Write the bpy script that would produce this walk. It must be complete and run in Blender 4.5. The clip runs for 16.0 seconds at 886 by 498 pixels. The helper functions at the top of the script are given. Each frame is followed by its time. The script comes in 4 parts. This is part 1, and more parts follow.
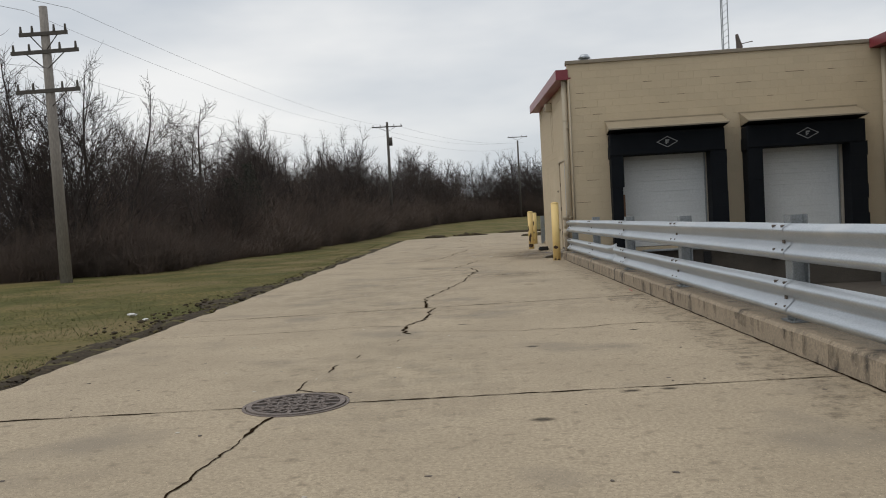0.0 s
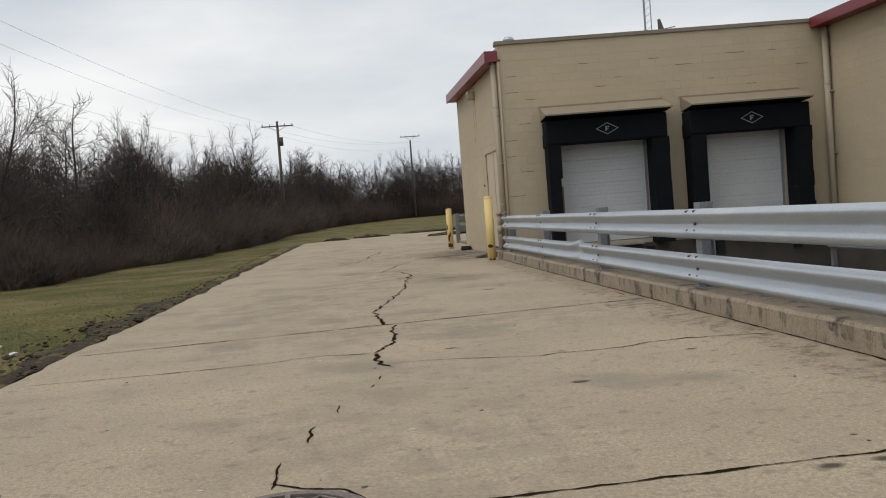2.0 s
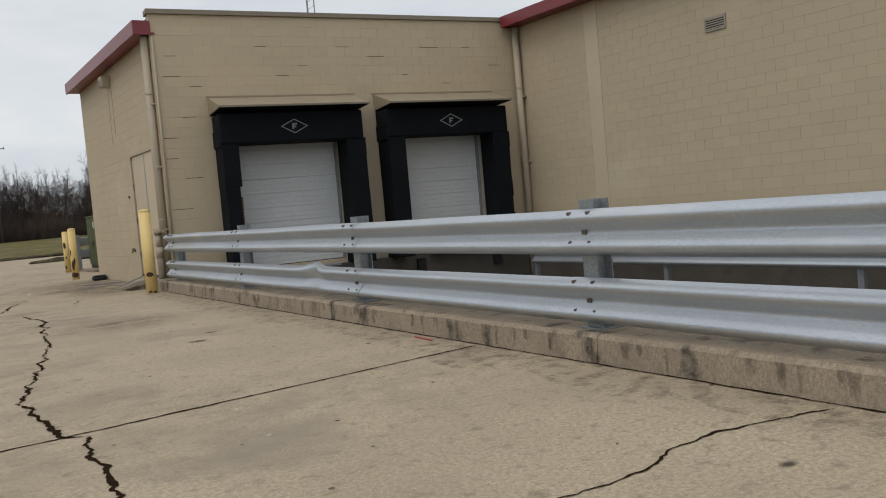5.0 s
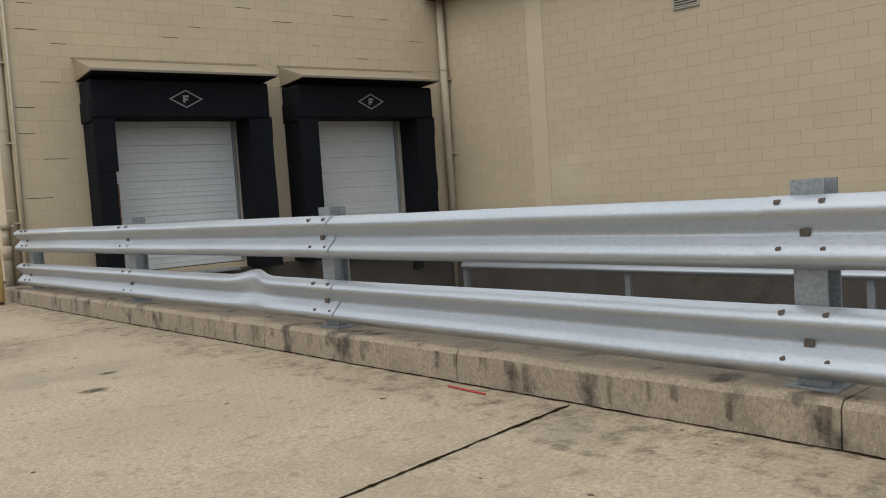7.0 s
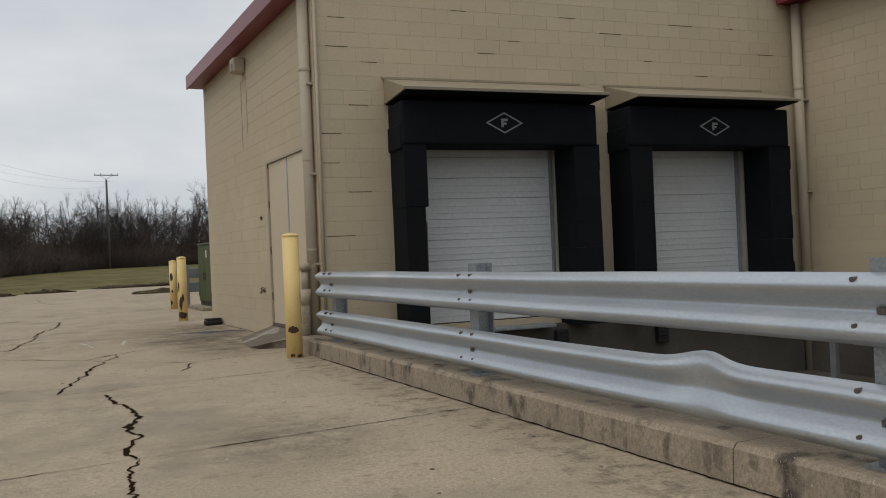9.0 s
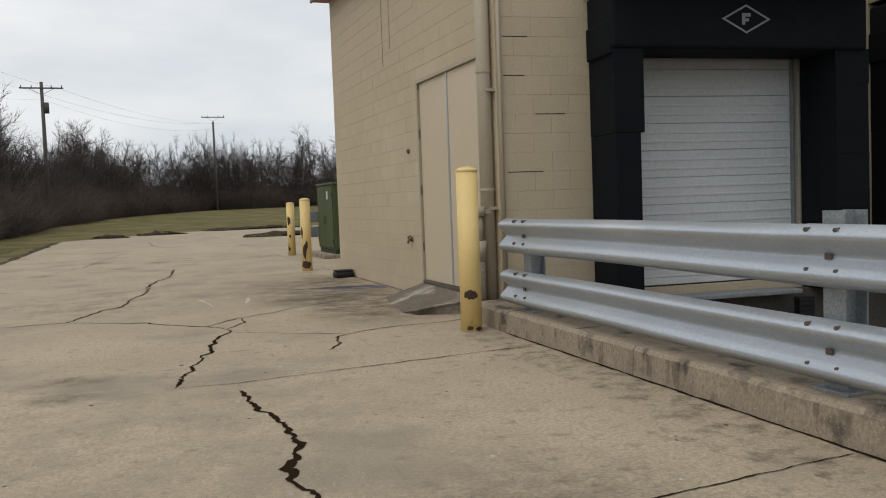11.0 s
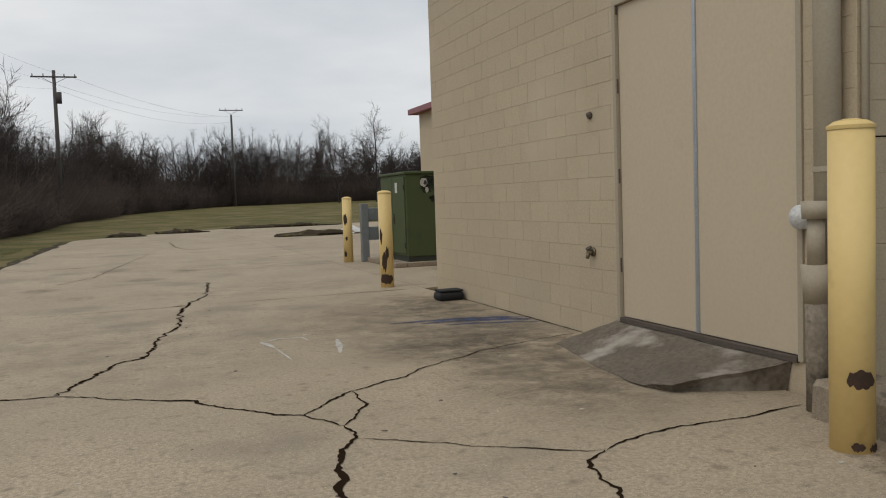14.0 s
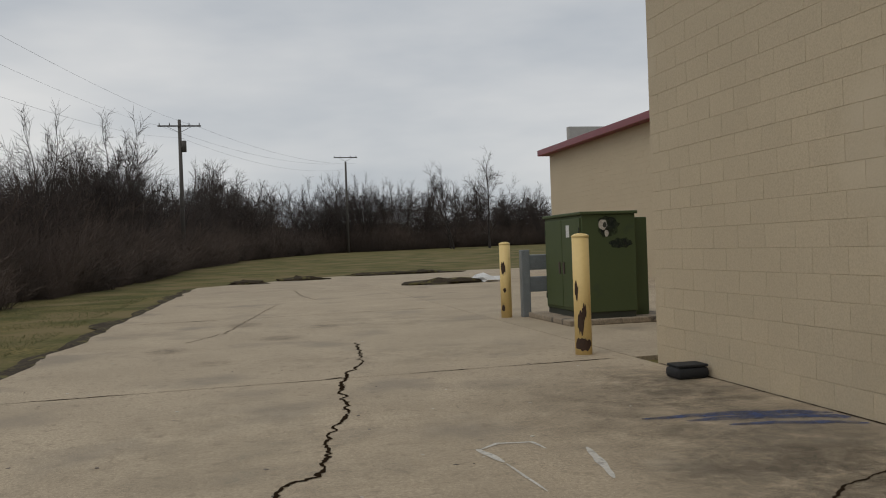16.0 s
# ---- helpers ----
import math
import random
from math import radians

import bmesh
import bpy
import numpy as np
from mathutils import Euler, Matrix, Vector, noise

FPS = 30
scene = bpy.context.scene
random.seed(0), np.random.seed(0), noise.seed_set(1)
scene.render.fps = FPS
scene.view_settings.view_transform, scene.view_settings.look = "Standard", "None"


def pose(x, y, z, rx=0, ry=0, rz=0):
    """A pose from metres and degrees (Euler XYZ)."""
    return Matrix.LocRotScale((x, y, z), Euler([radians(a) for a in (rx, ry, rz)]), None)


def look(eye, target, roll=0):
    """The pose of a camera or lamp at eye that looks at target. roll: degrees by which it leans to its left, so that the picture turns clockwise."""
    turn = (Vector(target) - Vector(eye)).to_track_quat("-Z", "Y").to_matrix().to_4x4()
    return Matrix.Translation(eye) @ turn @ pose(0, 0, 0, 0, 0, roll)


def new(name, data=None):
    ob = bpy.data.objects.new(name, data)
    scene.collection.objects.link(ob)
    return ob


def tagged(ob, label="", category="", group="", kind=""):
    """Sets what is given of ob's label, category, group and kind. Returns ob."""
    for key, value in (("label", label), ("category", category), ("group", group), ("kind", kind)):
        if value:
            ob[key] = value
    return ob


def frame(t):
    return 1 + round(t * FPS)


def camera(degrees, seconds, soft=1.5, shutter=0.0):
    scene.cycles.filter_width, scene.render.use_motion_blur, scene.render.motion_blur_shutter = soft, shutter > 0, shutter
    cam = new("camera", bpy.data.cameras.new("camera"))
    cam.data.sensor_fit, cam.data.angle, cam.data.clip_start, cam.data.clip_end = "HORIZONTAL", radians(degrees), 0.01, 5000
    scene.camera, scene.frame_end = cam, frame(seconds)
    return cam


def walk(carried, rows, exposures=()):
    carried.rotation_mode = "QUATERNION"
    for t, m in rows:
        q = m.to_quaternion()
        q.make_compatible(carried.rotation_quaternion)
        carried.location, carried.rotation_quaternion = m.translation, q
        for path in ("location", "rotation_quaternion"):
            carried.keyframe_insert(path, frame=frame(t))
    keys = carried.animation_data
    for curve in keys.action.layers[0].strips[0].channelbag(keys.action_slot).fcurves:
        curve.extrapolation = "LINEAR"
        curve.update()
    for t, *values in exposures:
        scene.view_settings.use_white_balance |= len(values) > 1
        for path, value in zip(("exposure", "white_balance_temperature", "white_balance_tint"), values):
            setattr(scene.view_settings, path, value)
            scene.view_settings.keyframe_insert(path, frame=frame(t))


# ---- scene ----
cam = camera(55.2, 16.0, 1.05)
METRES, EYE, TILT, LEAN, TURN = 23.2, 1.275, 0.85, -0.3, 0.5
ROWS = [
    (0.0, 0.0, 0.0, 0.0, -0.17, -2.82, 3.37),
    (0.5, -0.0104, 0.0279, -0.0004, 5.17, -2.81, 3.77),
    (1.0, -0.0241, 0.0527, -0.001, 10.78, -2.38, 5.72),
    (1.5, -0.0275, 0.0809, -0.0026, 2.38, -3.75, 6.01),
    (2.0, -0.0356, 0.1073, -0.003, -7.74, -3.23, 4.59),
    (2.5, -0.0406, 0.1352, -0.004, -14.82, -2.8, 5.0),
    (3.0, -0.0457, 0.1642, -0.0043, -19.7, -3.16, 3.85),
    (3.5, -0.0485, 0.1948, -0.006, -26.22, -4.04, 3.24),
    (4.0, -0.0506, 0.2262, -0.0057, -25.05, -3.36, 4.86),
    (4.5, -0.0482, 0.2607, -0.0065, -30.04, -3.76, 5.29),
    (5.0, -0.0468, 0.2939, -0.0067, -33.81, -3.95, 4.76),
    (7.5, -0.0195, 0.4506, -0.0101, -44.22, -4.59, 3.4),
    (8.0, -0.0145, 0.4825, -0.0091, -41.36, -3.52, 3.86),
    (8.5, -0.0104, 0.5153, -0.0097, -36.6, -1.72, 1.86),
    (9.0, -0.007, 0.5498, -0.009, -27.53, -0.61, 2.31),
    (9.5, -0.0045, 0.5795, -0.009, -27.28, -1.77, 2.08),
    (10.0, -0.0017, 0.6114, -0.0086, -23.51, -2.12, 0.7),
    (12.5, -0.0026, 0.7753, -0.0114, -20.08, -6.08, 2.71),
    (13.0, 0.0002, 0.8076, -0.0112, -21.31, -5.07, 2.55),
    (13.5, -0.0036, 0.8384, -0.0121, -20.49, -5.15, 2.02),
    (14.0, -0.0046, 0.8697, -0.0122, -20.14, -4.37, 1.94),
    (14.5, -0.01, 0.8992, -0.0134, -21.12, -4.3, 0.75),
    (15.0, -0.0114, 0.9289, -0.0145, -21.68, -4.91, 0.42),
    (15.5, -0.0185, 0.9583, -0.0137, -17.39, -3.08, 0.5),
    (16.0, -0.0196, 0.984, -0.0127, -13.06, -1.0, 2.11),
]
walk(cam, [(t, pose(0, 0, EYE, TILT, LEAN, TURN) @ pose(METRES * x, METRES * y, METRES * z, 90 + pitch, roll, yaw)) for t, x, y, z, yaw, pitch, roll in ROWS],
     [(0, -0.12), (1, 0.1), (2, -0.05), (3, -0.22), (3.5, 0.08), (4, -0.15), (5.2, 0.0), (7.5, 0.4), (8.4, 0.42), (9, -0.2), (10, -0.05), (12.5, 0.0), (13.5, 0.0), (14.5, -0.4), (15.5, -0.2), (16, -0.47)])

# ---------------- light ----------------
world = bpy.data.worlds.new("overcast_world")
scene.world = world
world.use_nodes = True
wt = world.node_tree
bg = wt.nodes["Background"]
sky = wt.nodes.new("ShaderNodeTexSky")
sky.sky_type, sky.sun_disc = "NISHITA", False
SUN_EL, SUN_AZ = radians(58), radians(252)
sky.sun_elevation, sky.sun_rotation = SUN_EL, SUN_AZ
tc = wt.nodes.new("ShaderNodeTexCoord")
mp = wt.nodes.new("ShaderNodeMapping")
mp.inputs["Scale"].default_value = (1.2, 1.2, 4.0)
cl = wt.nodes.new("ShaderNodeTexNoise")
cl.inputs["Scale"].default_value, cl.inputs["Detail"].default_value = 1.6, 5
cr = wt.nodes.new("ShaderNodeValToRGB")
cr.color_ramp.elements[0].position, cr.color_ramp.elements[0].color = 0.30, (5.0, 5.5, 6.1, 1)
cr.color_ramp.elements[1].position, cr.color_ramp.elements[1].color = 0.70, (9.3, 9.25, 9.1, 1)
mx = wt.nodes.new("ShaderNodeMixRGB")
mx.inputs["Fac"].default_value = 0.9
wt.links.new(tc.outputs["Generated"], mp.inputs["Vector"])
wt.links.new(mp.outputs["Vector"], cl.inputs["Vector"])
wt.links.new(cl.outputs["Fac"], cr.inputs["Fac"])
wt.links.new(sky.outputs["Color"], mx.inputs["Color1"])
wt.links.new(cr.outputs["Color"], mx.inputs["Color2"])
wt.links.new(mx.outputs["Color"], bg.inputs["Color"])
bg.inputs["Strength"].default_value = 0.11
sun = new("sun", bpy.data.lights.new("sun", "SUN"))
sun.data.energy, sun.data.angle, sun.data.color = 0.9, radians(40), (1.0, 0.94, 0.86)
sun.matrix_world = look((0, 0, 0), (0.50, 0.16, -0.85))


# ---------------- materials ----------------
def material(name, colour, rough=0.85, metal=0.0, second=None, scale=6.0, spread=0.5, bump=0.2, fine=60.0, stain=None, stain_scale=1.2, stain_at=0.6, spec=0.5, each=0.0, stretch=(1, 1, 1), speck=0.0, grit=0.78):
    m = bpy.data.materials.new(name)
    m.use_nodes = True
    t = m.node_tree
    b = t.nodes["Principled BSDF"]
    b.inputs["Roughness"].default_value, b.inputs["Metallic"].default_value = rough, metal
    b.inputs["Specular IOR Level"].default_value = spec
    co = t.nodes.new("ShaderNodeTexCoord")
    mpn = t.nodes.new("ShaderNodeMapping")
    mpn.inputs["Scale"].default_value = stretch
    geo = t.nodes.new("ShaderNodeNewGeometry")
    t.links.new(geo.outputs["Position"], mpn.inputs["Vector"])

    def noise_node(s, d=4):
        n = t.nodes.new("ShaderNodeTexNoise")
        n.inputs["Scale"].default_value, n.inputs["Detail"].default_value = s, d
        t.links.new(mpn.outputs["Vector"], n.inputs["Vector"])
        return n

    def mix(fac, a, c):
        n = t.nodes.new("ShaderNodeMixRGB")
        t.links.new(fac, n.inputs["Fac"])
        for k, v in ((1, a), (2, c)):
            if isinstance(v, tuple):
                n.inputs[k].default_value = (*v, 1)
            else:
                t.links.new(v, n.inputs[k])
        return n.outputs["Color"]

    def ramp(src, lo, hi):
        n = t.nodes.new("ShaderNodeMapRange")
        n.inputs["From Min"].default_value, n.inputs["From Max"].default_value = lo, hi
        t.links.new(src, n.inputs["Value"])
        return n.outputs["Result"]

    second = second or tuple(c * 0.8 for c in colour)
    big, small = noise_node(scale), noise_node(fine, 3)
    c = mix(ramp(big.outputs["Fac"], 0.5 - spread / 2, 0.5 + spread / 2), colour, second)
    dark = mix(ramp(small.outputs["Fac"], 0.35, 0.75), c, tuple(x * grit for x in second))
    if stain:
        st = noise_node(stain_scale, 6)
        dark = mix(ramp(st.outputs["Fac"], stain_at, stain_at + 0.12), dark, stain)
    if speck:
        sp = noise_node(fine * 3.1, 2)
        dark = mix(ramp(sp.outputs["Fac"], 0.60, 0.68), dark, tuple(x * (1 - speck) for x in second))
        sq = noise_node(9.0, 5)
        dark = mix(ramp(sq.outputs["Fac"], 0.57, 0.72), dark, tuple(x * (1 - 0.6 * speck) for x in second))
        lt = noise_node(fine * 2.2, 2)
        dark = mix(ramp(lt.outputs["Fac"], 0.64, 0.72), dark, tuple(min(1, x * 1.25) for x in colour))
    if each:
        info = t.nodes.new("ShaderNodeObjectInfo")
        hsv = t.nodes.new("ShaderNodeHueSaturation")
        t.links.new(dark, hsv.inputs["Color"])
        rg = t.nodes.new("ShaderNodeMapRange")
        rg.inputs["To Min"].default_value, rg.inputs["To Max"].default_value = 1 - each, 1 + each
        t.links.new(info.outputs["Random"], rg.inputs["Value"])
        t.links.new(rg.outputs["Result"], hsv.inputs["Value"])
        dark = hsv.outputs["Color"]
    t.links.new(dark, b.inputs["Base Color"])
    if bump:
        bn = t.nodes.new("ShaderNodeBump")
        bn.inputs["Strength"].default_value, bn.inputs["Distance"].default_value = bump, 0.01
        t.links.new(small.outputs["Fac"], bn.inputs["Height"])
        t.links.new(bn.outputs["Normal"], b.inputs["Normal"])
    return m


M_CONC = material("concrete_paving", (0.50, 0.41, 0.288), 0.9, second=(0.36, 0.292, 0.203), scale=0.8, fine=38, bump=0.5, stain=(0.27, 0.225, 0.165), stain_scale=0.7, stain_at=0.555, each=0.03, speck=0.55)
M_KERB = material("kerb_concrete", (0.40, 0.325, 0.235), 0.92, second=(0.27, 0.22, 0.16), scale=3, fine=50, bump=0.18, stain=(0.06, 0.05, 0.04), stain_scale=4.2, stain_at=0.56, stretch=(1, 1, 0.75), speck=0.35)
# Pit concrete far darker than the kerb's: the recess's shade is in its colour.
M_PIT = material("pit_concrete_in_shade", (0.13, 0.115, 0.095), 0.92, second=(0.08, 0.07, 0.06), scale=1.5, stain=(0.07, 0.06, 0.05), stain_scale=1.6)
M_BLOCK = material("painted_block", (0.55, 0.458, 0.32), 0.8, second=(0.50, 0.415, 0.288), scale=0.7, fine=70, bump=0.3, each=0.03, grit=0.88, stain=(0.56, 0.475, 0.345), stain_scale=0.4, stain_at=0.6)
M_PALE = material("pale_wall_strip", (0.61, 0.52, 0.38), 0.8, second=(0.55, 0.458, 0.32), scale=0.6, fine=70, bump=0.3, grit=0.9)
M_CRACK = material("dark_joint", (0.030, 0.020, 0.012), 1.0, bump=0.1, spec=0.0)
M_SOFT = material("worn_joint", (0.22, 0.18, 0.13), 1.0, bump=0.1, spec=0.05)
M_RED = material("red_fascia", (0.23, 0.028, 0.04), 0.38, second=(0.19, 0.026, 0.035), scale=2, bump=0.05)
M_COPE = material("coping_metal", (0.28, 0.24, 0.18), 0.6, bump=0.05)
M_GALV = material("galvanised_steel", (0.56, 0.595, 0.635), 0.42, 0.7, second=(0.46, 0.50, 0.54), scale=5, fine=90, bump=0.06, stain=(0.58, 0.60, 0.62), stain_scale=2.5, stretch=(1, 0.35, 1), grit=0.94)
M_GALVP = material("galvanised_post", (0.36, 0.39, 0.41), 0.55, 0.5, second=(0.26, 0.28, 0.29), scale=6, bump=0.08)
M_BOLT = material("rusty_bolt", (0.16, 0.13, 0.11), 0.7, 0.4)
M_PAD = material("black_dock_foam", (0.0045, 0.006, 0.009), 0.85, second=(0.008, 0.010, 0.013), scale=3, fine=30, bump=0.3, spec=0.15)
M_DOOR = material("white_door_panel", (0.66, 0.68, 0.68), 0.55, second=(0.58, 0.60, 0.60), scale=1.3, bump=0.04, fine=25, grit=0.94)
M_JAMB = material("door_jamb_paint", (0.45, 0.41, 0.34), 0.7, bump=0.1)
M_WOOD = material("bare_wood", (0.22, 0.12, 0.055), 0.8, second=(0.16, 0.08, 0.04), scale=8)
M_STEELD = material("painted_steel_door", (0.60, 0.505, 0.365), 0.55, second=(0.55, 0.46, 0.33), scale=0.8, fine=30, bump=0.01, stain=(0.47, 0.385, 0.26), stain_scale=1.7, stain_at=0.68, grit=0.985)
M_YEL = material("yellow_paint", (0.80, 0.60, 0.25), 0.55, second=(0.76, 0.56, 0.23), scale=2, fine=25, bump=0.012, stain=(0.55, 0.40, 0.14), stain_scale=4, stain_at=0.64, grit=0.985)
M_RUST = material("rust_patch", (0.075, 0.038, 0.022), 0.9, second=(0.05, 0.03, 0.02), scale=20, bump=0.3)
M_GREEN = material("green_cabinet", (0.075, 0.10, 0.035), 0.6, second=(0.06, 0.085, 0.03), scale=1.8, stain=(0.035, 0.045, 0.03), stain_scale=2.2, stain_at=0.62, bump=0.05)
M_DKGREEN = material("dark_cabinet_base", (0.05, 0.055, 0.04), 0.8)
M_WHITE = material("white_enamel", (0.8, 0.8, 0.78), 0.5, bump=0.02)
M_GREYP = material("grey_pipe_paint", (0.42, 0.37, 0.285), 0.6, second=(0.40, 0.34, 0.25), bump=0.03, grit=0.93)
M_BOOT = material("crumbling_pipe", (0.32, 0.275, 0.21), 0.9, second=(0.20, 0.165, 0.12), scale=8, fine=40, bump=0.6, stain=(0.03, 0.025, 0.02), stain_scale=9, stain_at=0.6)
M_BRASS = material("weathered_brass", (0.25, 0.2, 0.13), 0.5, 0.7)
M_RUBBER = material("black_rubber", (0.02, 0.02, 0.021), 0.85)
M_IRON = material("cast_iron", (0.26, 0.21, 0.185), 0.75, 0.2, second=(0.16, 0.135, 0.12), scale=15)
M_IRONDK = material("recessed_iron", (0.075, 0.06, 0.052), 0.85, 0.1, second=(0.05, 0.04, 0.035), scale=12)
M_CHALK = material("chalk_line", (0.68, 0.65, 0.58), 0.95, second=(0.45, 0.41, 0.34), scale=14, spread=0.25)
M_GRASS = material("dormant_grass", (0.195, 0.157, 0.064), 0.95, second=(0.105, 0.105, 0.036), scale=0.45, spread=0.22, fine=13, bump=0.8, grit=0.5, stain=(0.17, 0.135, 0.065), stain_scale=0.3, stain_at=0.5, spec=0.1)
M_BLADE = material("grass_blades", (0.20, 0.17, 0.07), 0.9, second=(0.085, 0.11, 0.034), scale=0.6, spread=0.4, bump=0)
M_MUD = material("mud", (0.085, 0.065, 0.042), 0.95, second=(0.035, 0.028, 0.02), scale=4, fine=22, bump=1.0, stain=(0.12, 0.105, 0.045), stain_scale=4, stain_at=0.52, spec=0.15)
M_BARK = material("grey_bark", (0.085, 0.07, 0.06), 0.95, second=(0.05, 0.042, 0.038), scale=3, bump=0, each=0.3)
M_TWIG = material("bare_twigs", (0.078, 0.058, 0.05), 0.95, second=(0.048, 0.038, 0.034), scale=0.5, bump=0, each=0.3)
M_BRUSH = material("brown_brush", (0.125, 0.09, 0.07), 0.95, second=(0.08, 0.061, 0.05), scale=0.4, bump=0, each=0.25)
M_CEDAR = material("evergreen", (0.028, 0.035, 0.02), 0.9, second=(0.02, 0.026, 0.016), bump=0)
M_POLE = material("weathered_pole", (0.30, 0.275, 0.245), 0.9, second=(0.22, 0.2, 0.18), scale=4, fine=40, bump=0.3, stretch=(1, 1, 0.2))
M_ARM = material("dark_crossarm", (0.10, 0.09, 0.08), 0.85)
M_WIRE = material("cable", (0.10, 0.10, 0.105), 0.6, bump=0)
M_FARWALL = material("pale_metal_panel", (0.5, 0.48, 0.44), 0.6)
M_ROOF = material("grey_roof_membrane", (0.2, 0.19, 0.18), 0.9)


def grime(name, colour, lo, hi, scale, most, round_edge=True):
    """A thin stain with broken, see-through edges that thins out from its middle."""
    m = material(name, colour, 0.95, second=tuple(c * 0.75 for c in colour), scale=5, bump=0)
    t = m.node_tree
    geo = t.nodes.new("ShaderNodeNewGeometry")
    n = t.nodes.new("ShaderNodeTexNoise")
    n.inputs["Scale"].default_value, n.inputs["Detail"].default_value, n.inputs["Roughness"].default_value = scale, 8, 0.7
    r = t.nodes.new("ShaderNodeMapRange")
    r.inputs["From Min"].default_value, r.inputs["From Max"].default_value = lo, hi
    r.inputs["To Max"].default_value = most
    t.links.new(geo.outputs["Position"], n.inputs["Vector"])
    t.links.new(n.outputs["Fac"], r.inputs["Value"])
    out = r.outputs["Result"]
    if round_edge:
        co = t.nodes.new("ShaderNodeTexCoord")
        ln = t.nodes.new("ShaderNodeVectorMath")
        ln.operation = "LENGTH"
        t.links.new(co.outputs["Object"], ln.inputs[0])
        e = t.nodes.new("ShaderNodeMapRange")
        e.inputs["From Min"].default_value, e.inputs["From Max"].default_value = 0.95, 0.25
        t.links.new(ln.outputs["Value"], e.inputs["Value"])
        k = t.nodes.new("ShaderNodeMath")
        k.operation = "MULTIPLY"
        t.links.new(out, k.inputs[0])
        t.links.new(e.outputs["Result"], k.inputs[1])
        out = k.outputs["Value"]
    t.links.new(out, t.nodes["Principled BSDF"].inputs["Alpha"])
    return m


M_GRIME_SHADE = grime("paving_grime_and_shade", (0.20, 0.165, 0.12), 0.34, 0.66, 3.0, 0.45)
M_SMUDGE = grime("dark_smudge", (0.13, 0.105, 0.08), 0.32, 0.70, 5.0, 0.5)
M_STREAK = grime("pale_wear", (0.56, 0.48, 0.36), 0.45, 0.72, 2.2, 0.6)
M_SPOT = grime("oil_spot", (0.10, 0.082, 0.06), 0.2, 0.5, 9.0, 0.85)
M_DRIP = grime("drip_stain", (0.07, 0.058, 0.045), 0.36, 0.68, 9.0, 0.5, False)
M_BLOT = grime("spray_blot", (0.02, 0.025, 0.02), 0.3, 0.6, 6.0, 0.85, False)
M_CHALKW = grime("worn_white_paint", (0.74, 0.71, 0.64), 0.15, 0.5, 14.0, 0.9, False)
M_BLUEW = grime("worn_blue_paint", (0.055, 0.085, 0.20), 0.3, 0.6, 7.0, 0.85, False)
M_BAND = grime("kerb_grime", (0.15, 0.12, 0.088), 0.48, 0.74, 6.0, 0.6, False)


# ---------------- mesh helpers ----------------
def mesh_ob(name, bm, mat, parent=None, label=""):
    me = bpy.data.meshes.new(name)
    bm.to_mesh(me)
    bm.free()
    me.materials.append(mat)
    ob = new(name, me)
    if parent:
        ob.parent = parent
    if label:
        tagged(ob, label)
    return ob


def part(name, bm, mat, parent, label=""):
    return mesh_ob(name, bm, mat, parent, label)


def data_ob(name, verts, faces, mat, parent=None):
    me = bpy.data.meshes.new(name)
    me.from_pydata(verts, [], faces)
    me.materials.append(mat)
    ob = new(name, me)
    if parent:
        ob.parent = parent
    return ob


def box(bm, a, b, bevel=0.0):
    m = Matrix.LocRotScale([(p + q) / 2 for p, q in zip(a, b)], None, [abs(q - p) for p, q in zip(a, b)])
    r = bmesh.ops.create_cube(bm, size=1, matrix=m)
    if bevel:
        es = list({e for v in r["verts"] for e in v.link_edges})
        bmesh.ops.bevel(bm, geom=es, offset=bevel, segments=2, profile=0.5, affect="EDGES")
    return bm


def B(a, b, bevel=0.0):
    return box(bmesh.new(), a, b, bevel)


def tube(bm, p, q, r1, r2=None, n=12, caps=True):
    p, q = Vector(p), Vector(q)
    d = q - p
    m = Matrix.Translation((p + q) / 2) @ d.to_track_quat("Z", "Y").to_matrix().to_4x4()
    bmesh.ops.create_cone(bm, cap_ends=caps, segments=n, radius1=r1, radius2=r1 if r2 is None else r2, depth=d.length, matrix=m)
    return bm


def T(p, q, r1, r2=None, n=12):
    return tube(bmesh.new(), p, q, r1, r2, n)


def smooth(ob):
    for f in ob.data.polygons:
        f.use_smooth = True
    return ob


def empty(name, loc=(0, 0, 0), rz=0.0):
    ob = new(name)
    ob.matrix_world = pose(*loc, 0, 0, rz)
    return ob


def prism(bm, outline, z0, z1):
    """A solid from an outline in x, y."""
    lo = [bm.verts.new((x, y, z0)) for x, y in outline]
    hi = [bm.verts.new((x, y, z1)) for x, y in outline]
    n = len(outline)
    bm.faces.new(hi)
    bm.faces.new(lo[::-1])
    for i in range(n):
        bm.faces.new((lo[i], lo[(i + 1) % n], hi[(i + 1) % n], hi[i]))
    bmesh.ops.recalc_face_normals(bm, faces=bm.faces)
    return bm


rnd = random.Random(7)

# ---------------- plan ----------------
WX, WY, WEND = 3.52, 23.9, 31.2        # wing: side wall's face, dock wall's face, far end
RX = 11.97                             # main building's wall face
ROOF = 5.52
SKEW = pose(WX, WY, 0, 0, 0, -6) @ pose(-WX, -WY, 0)   # the dock wall stands a little out of square
WLEN = 8.50                            # its length
FX = 12.8                              # main building's face beyond the wing
PIT = -1.0


def kerb_x(y):
    return 2.8 + 0.02 * (y - 5.5)


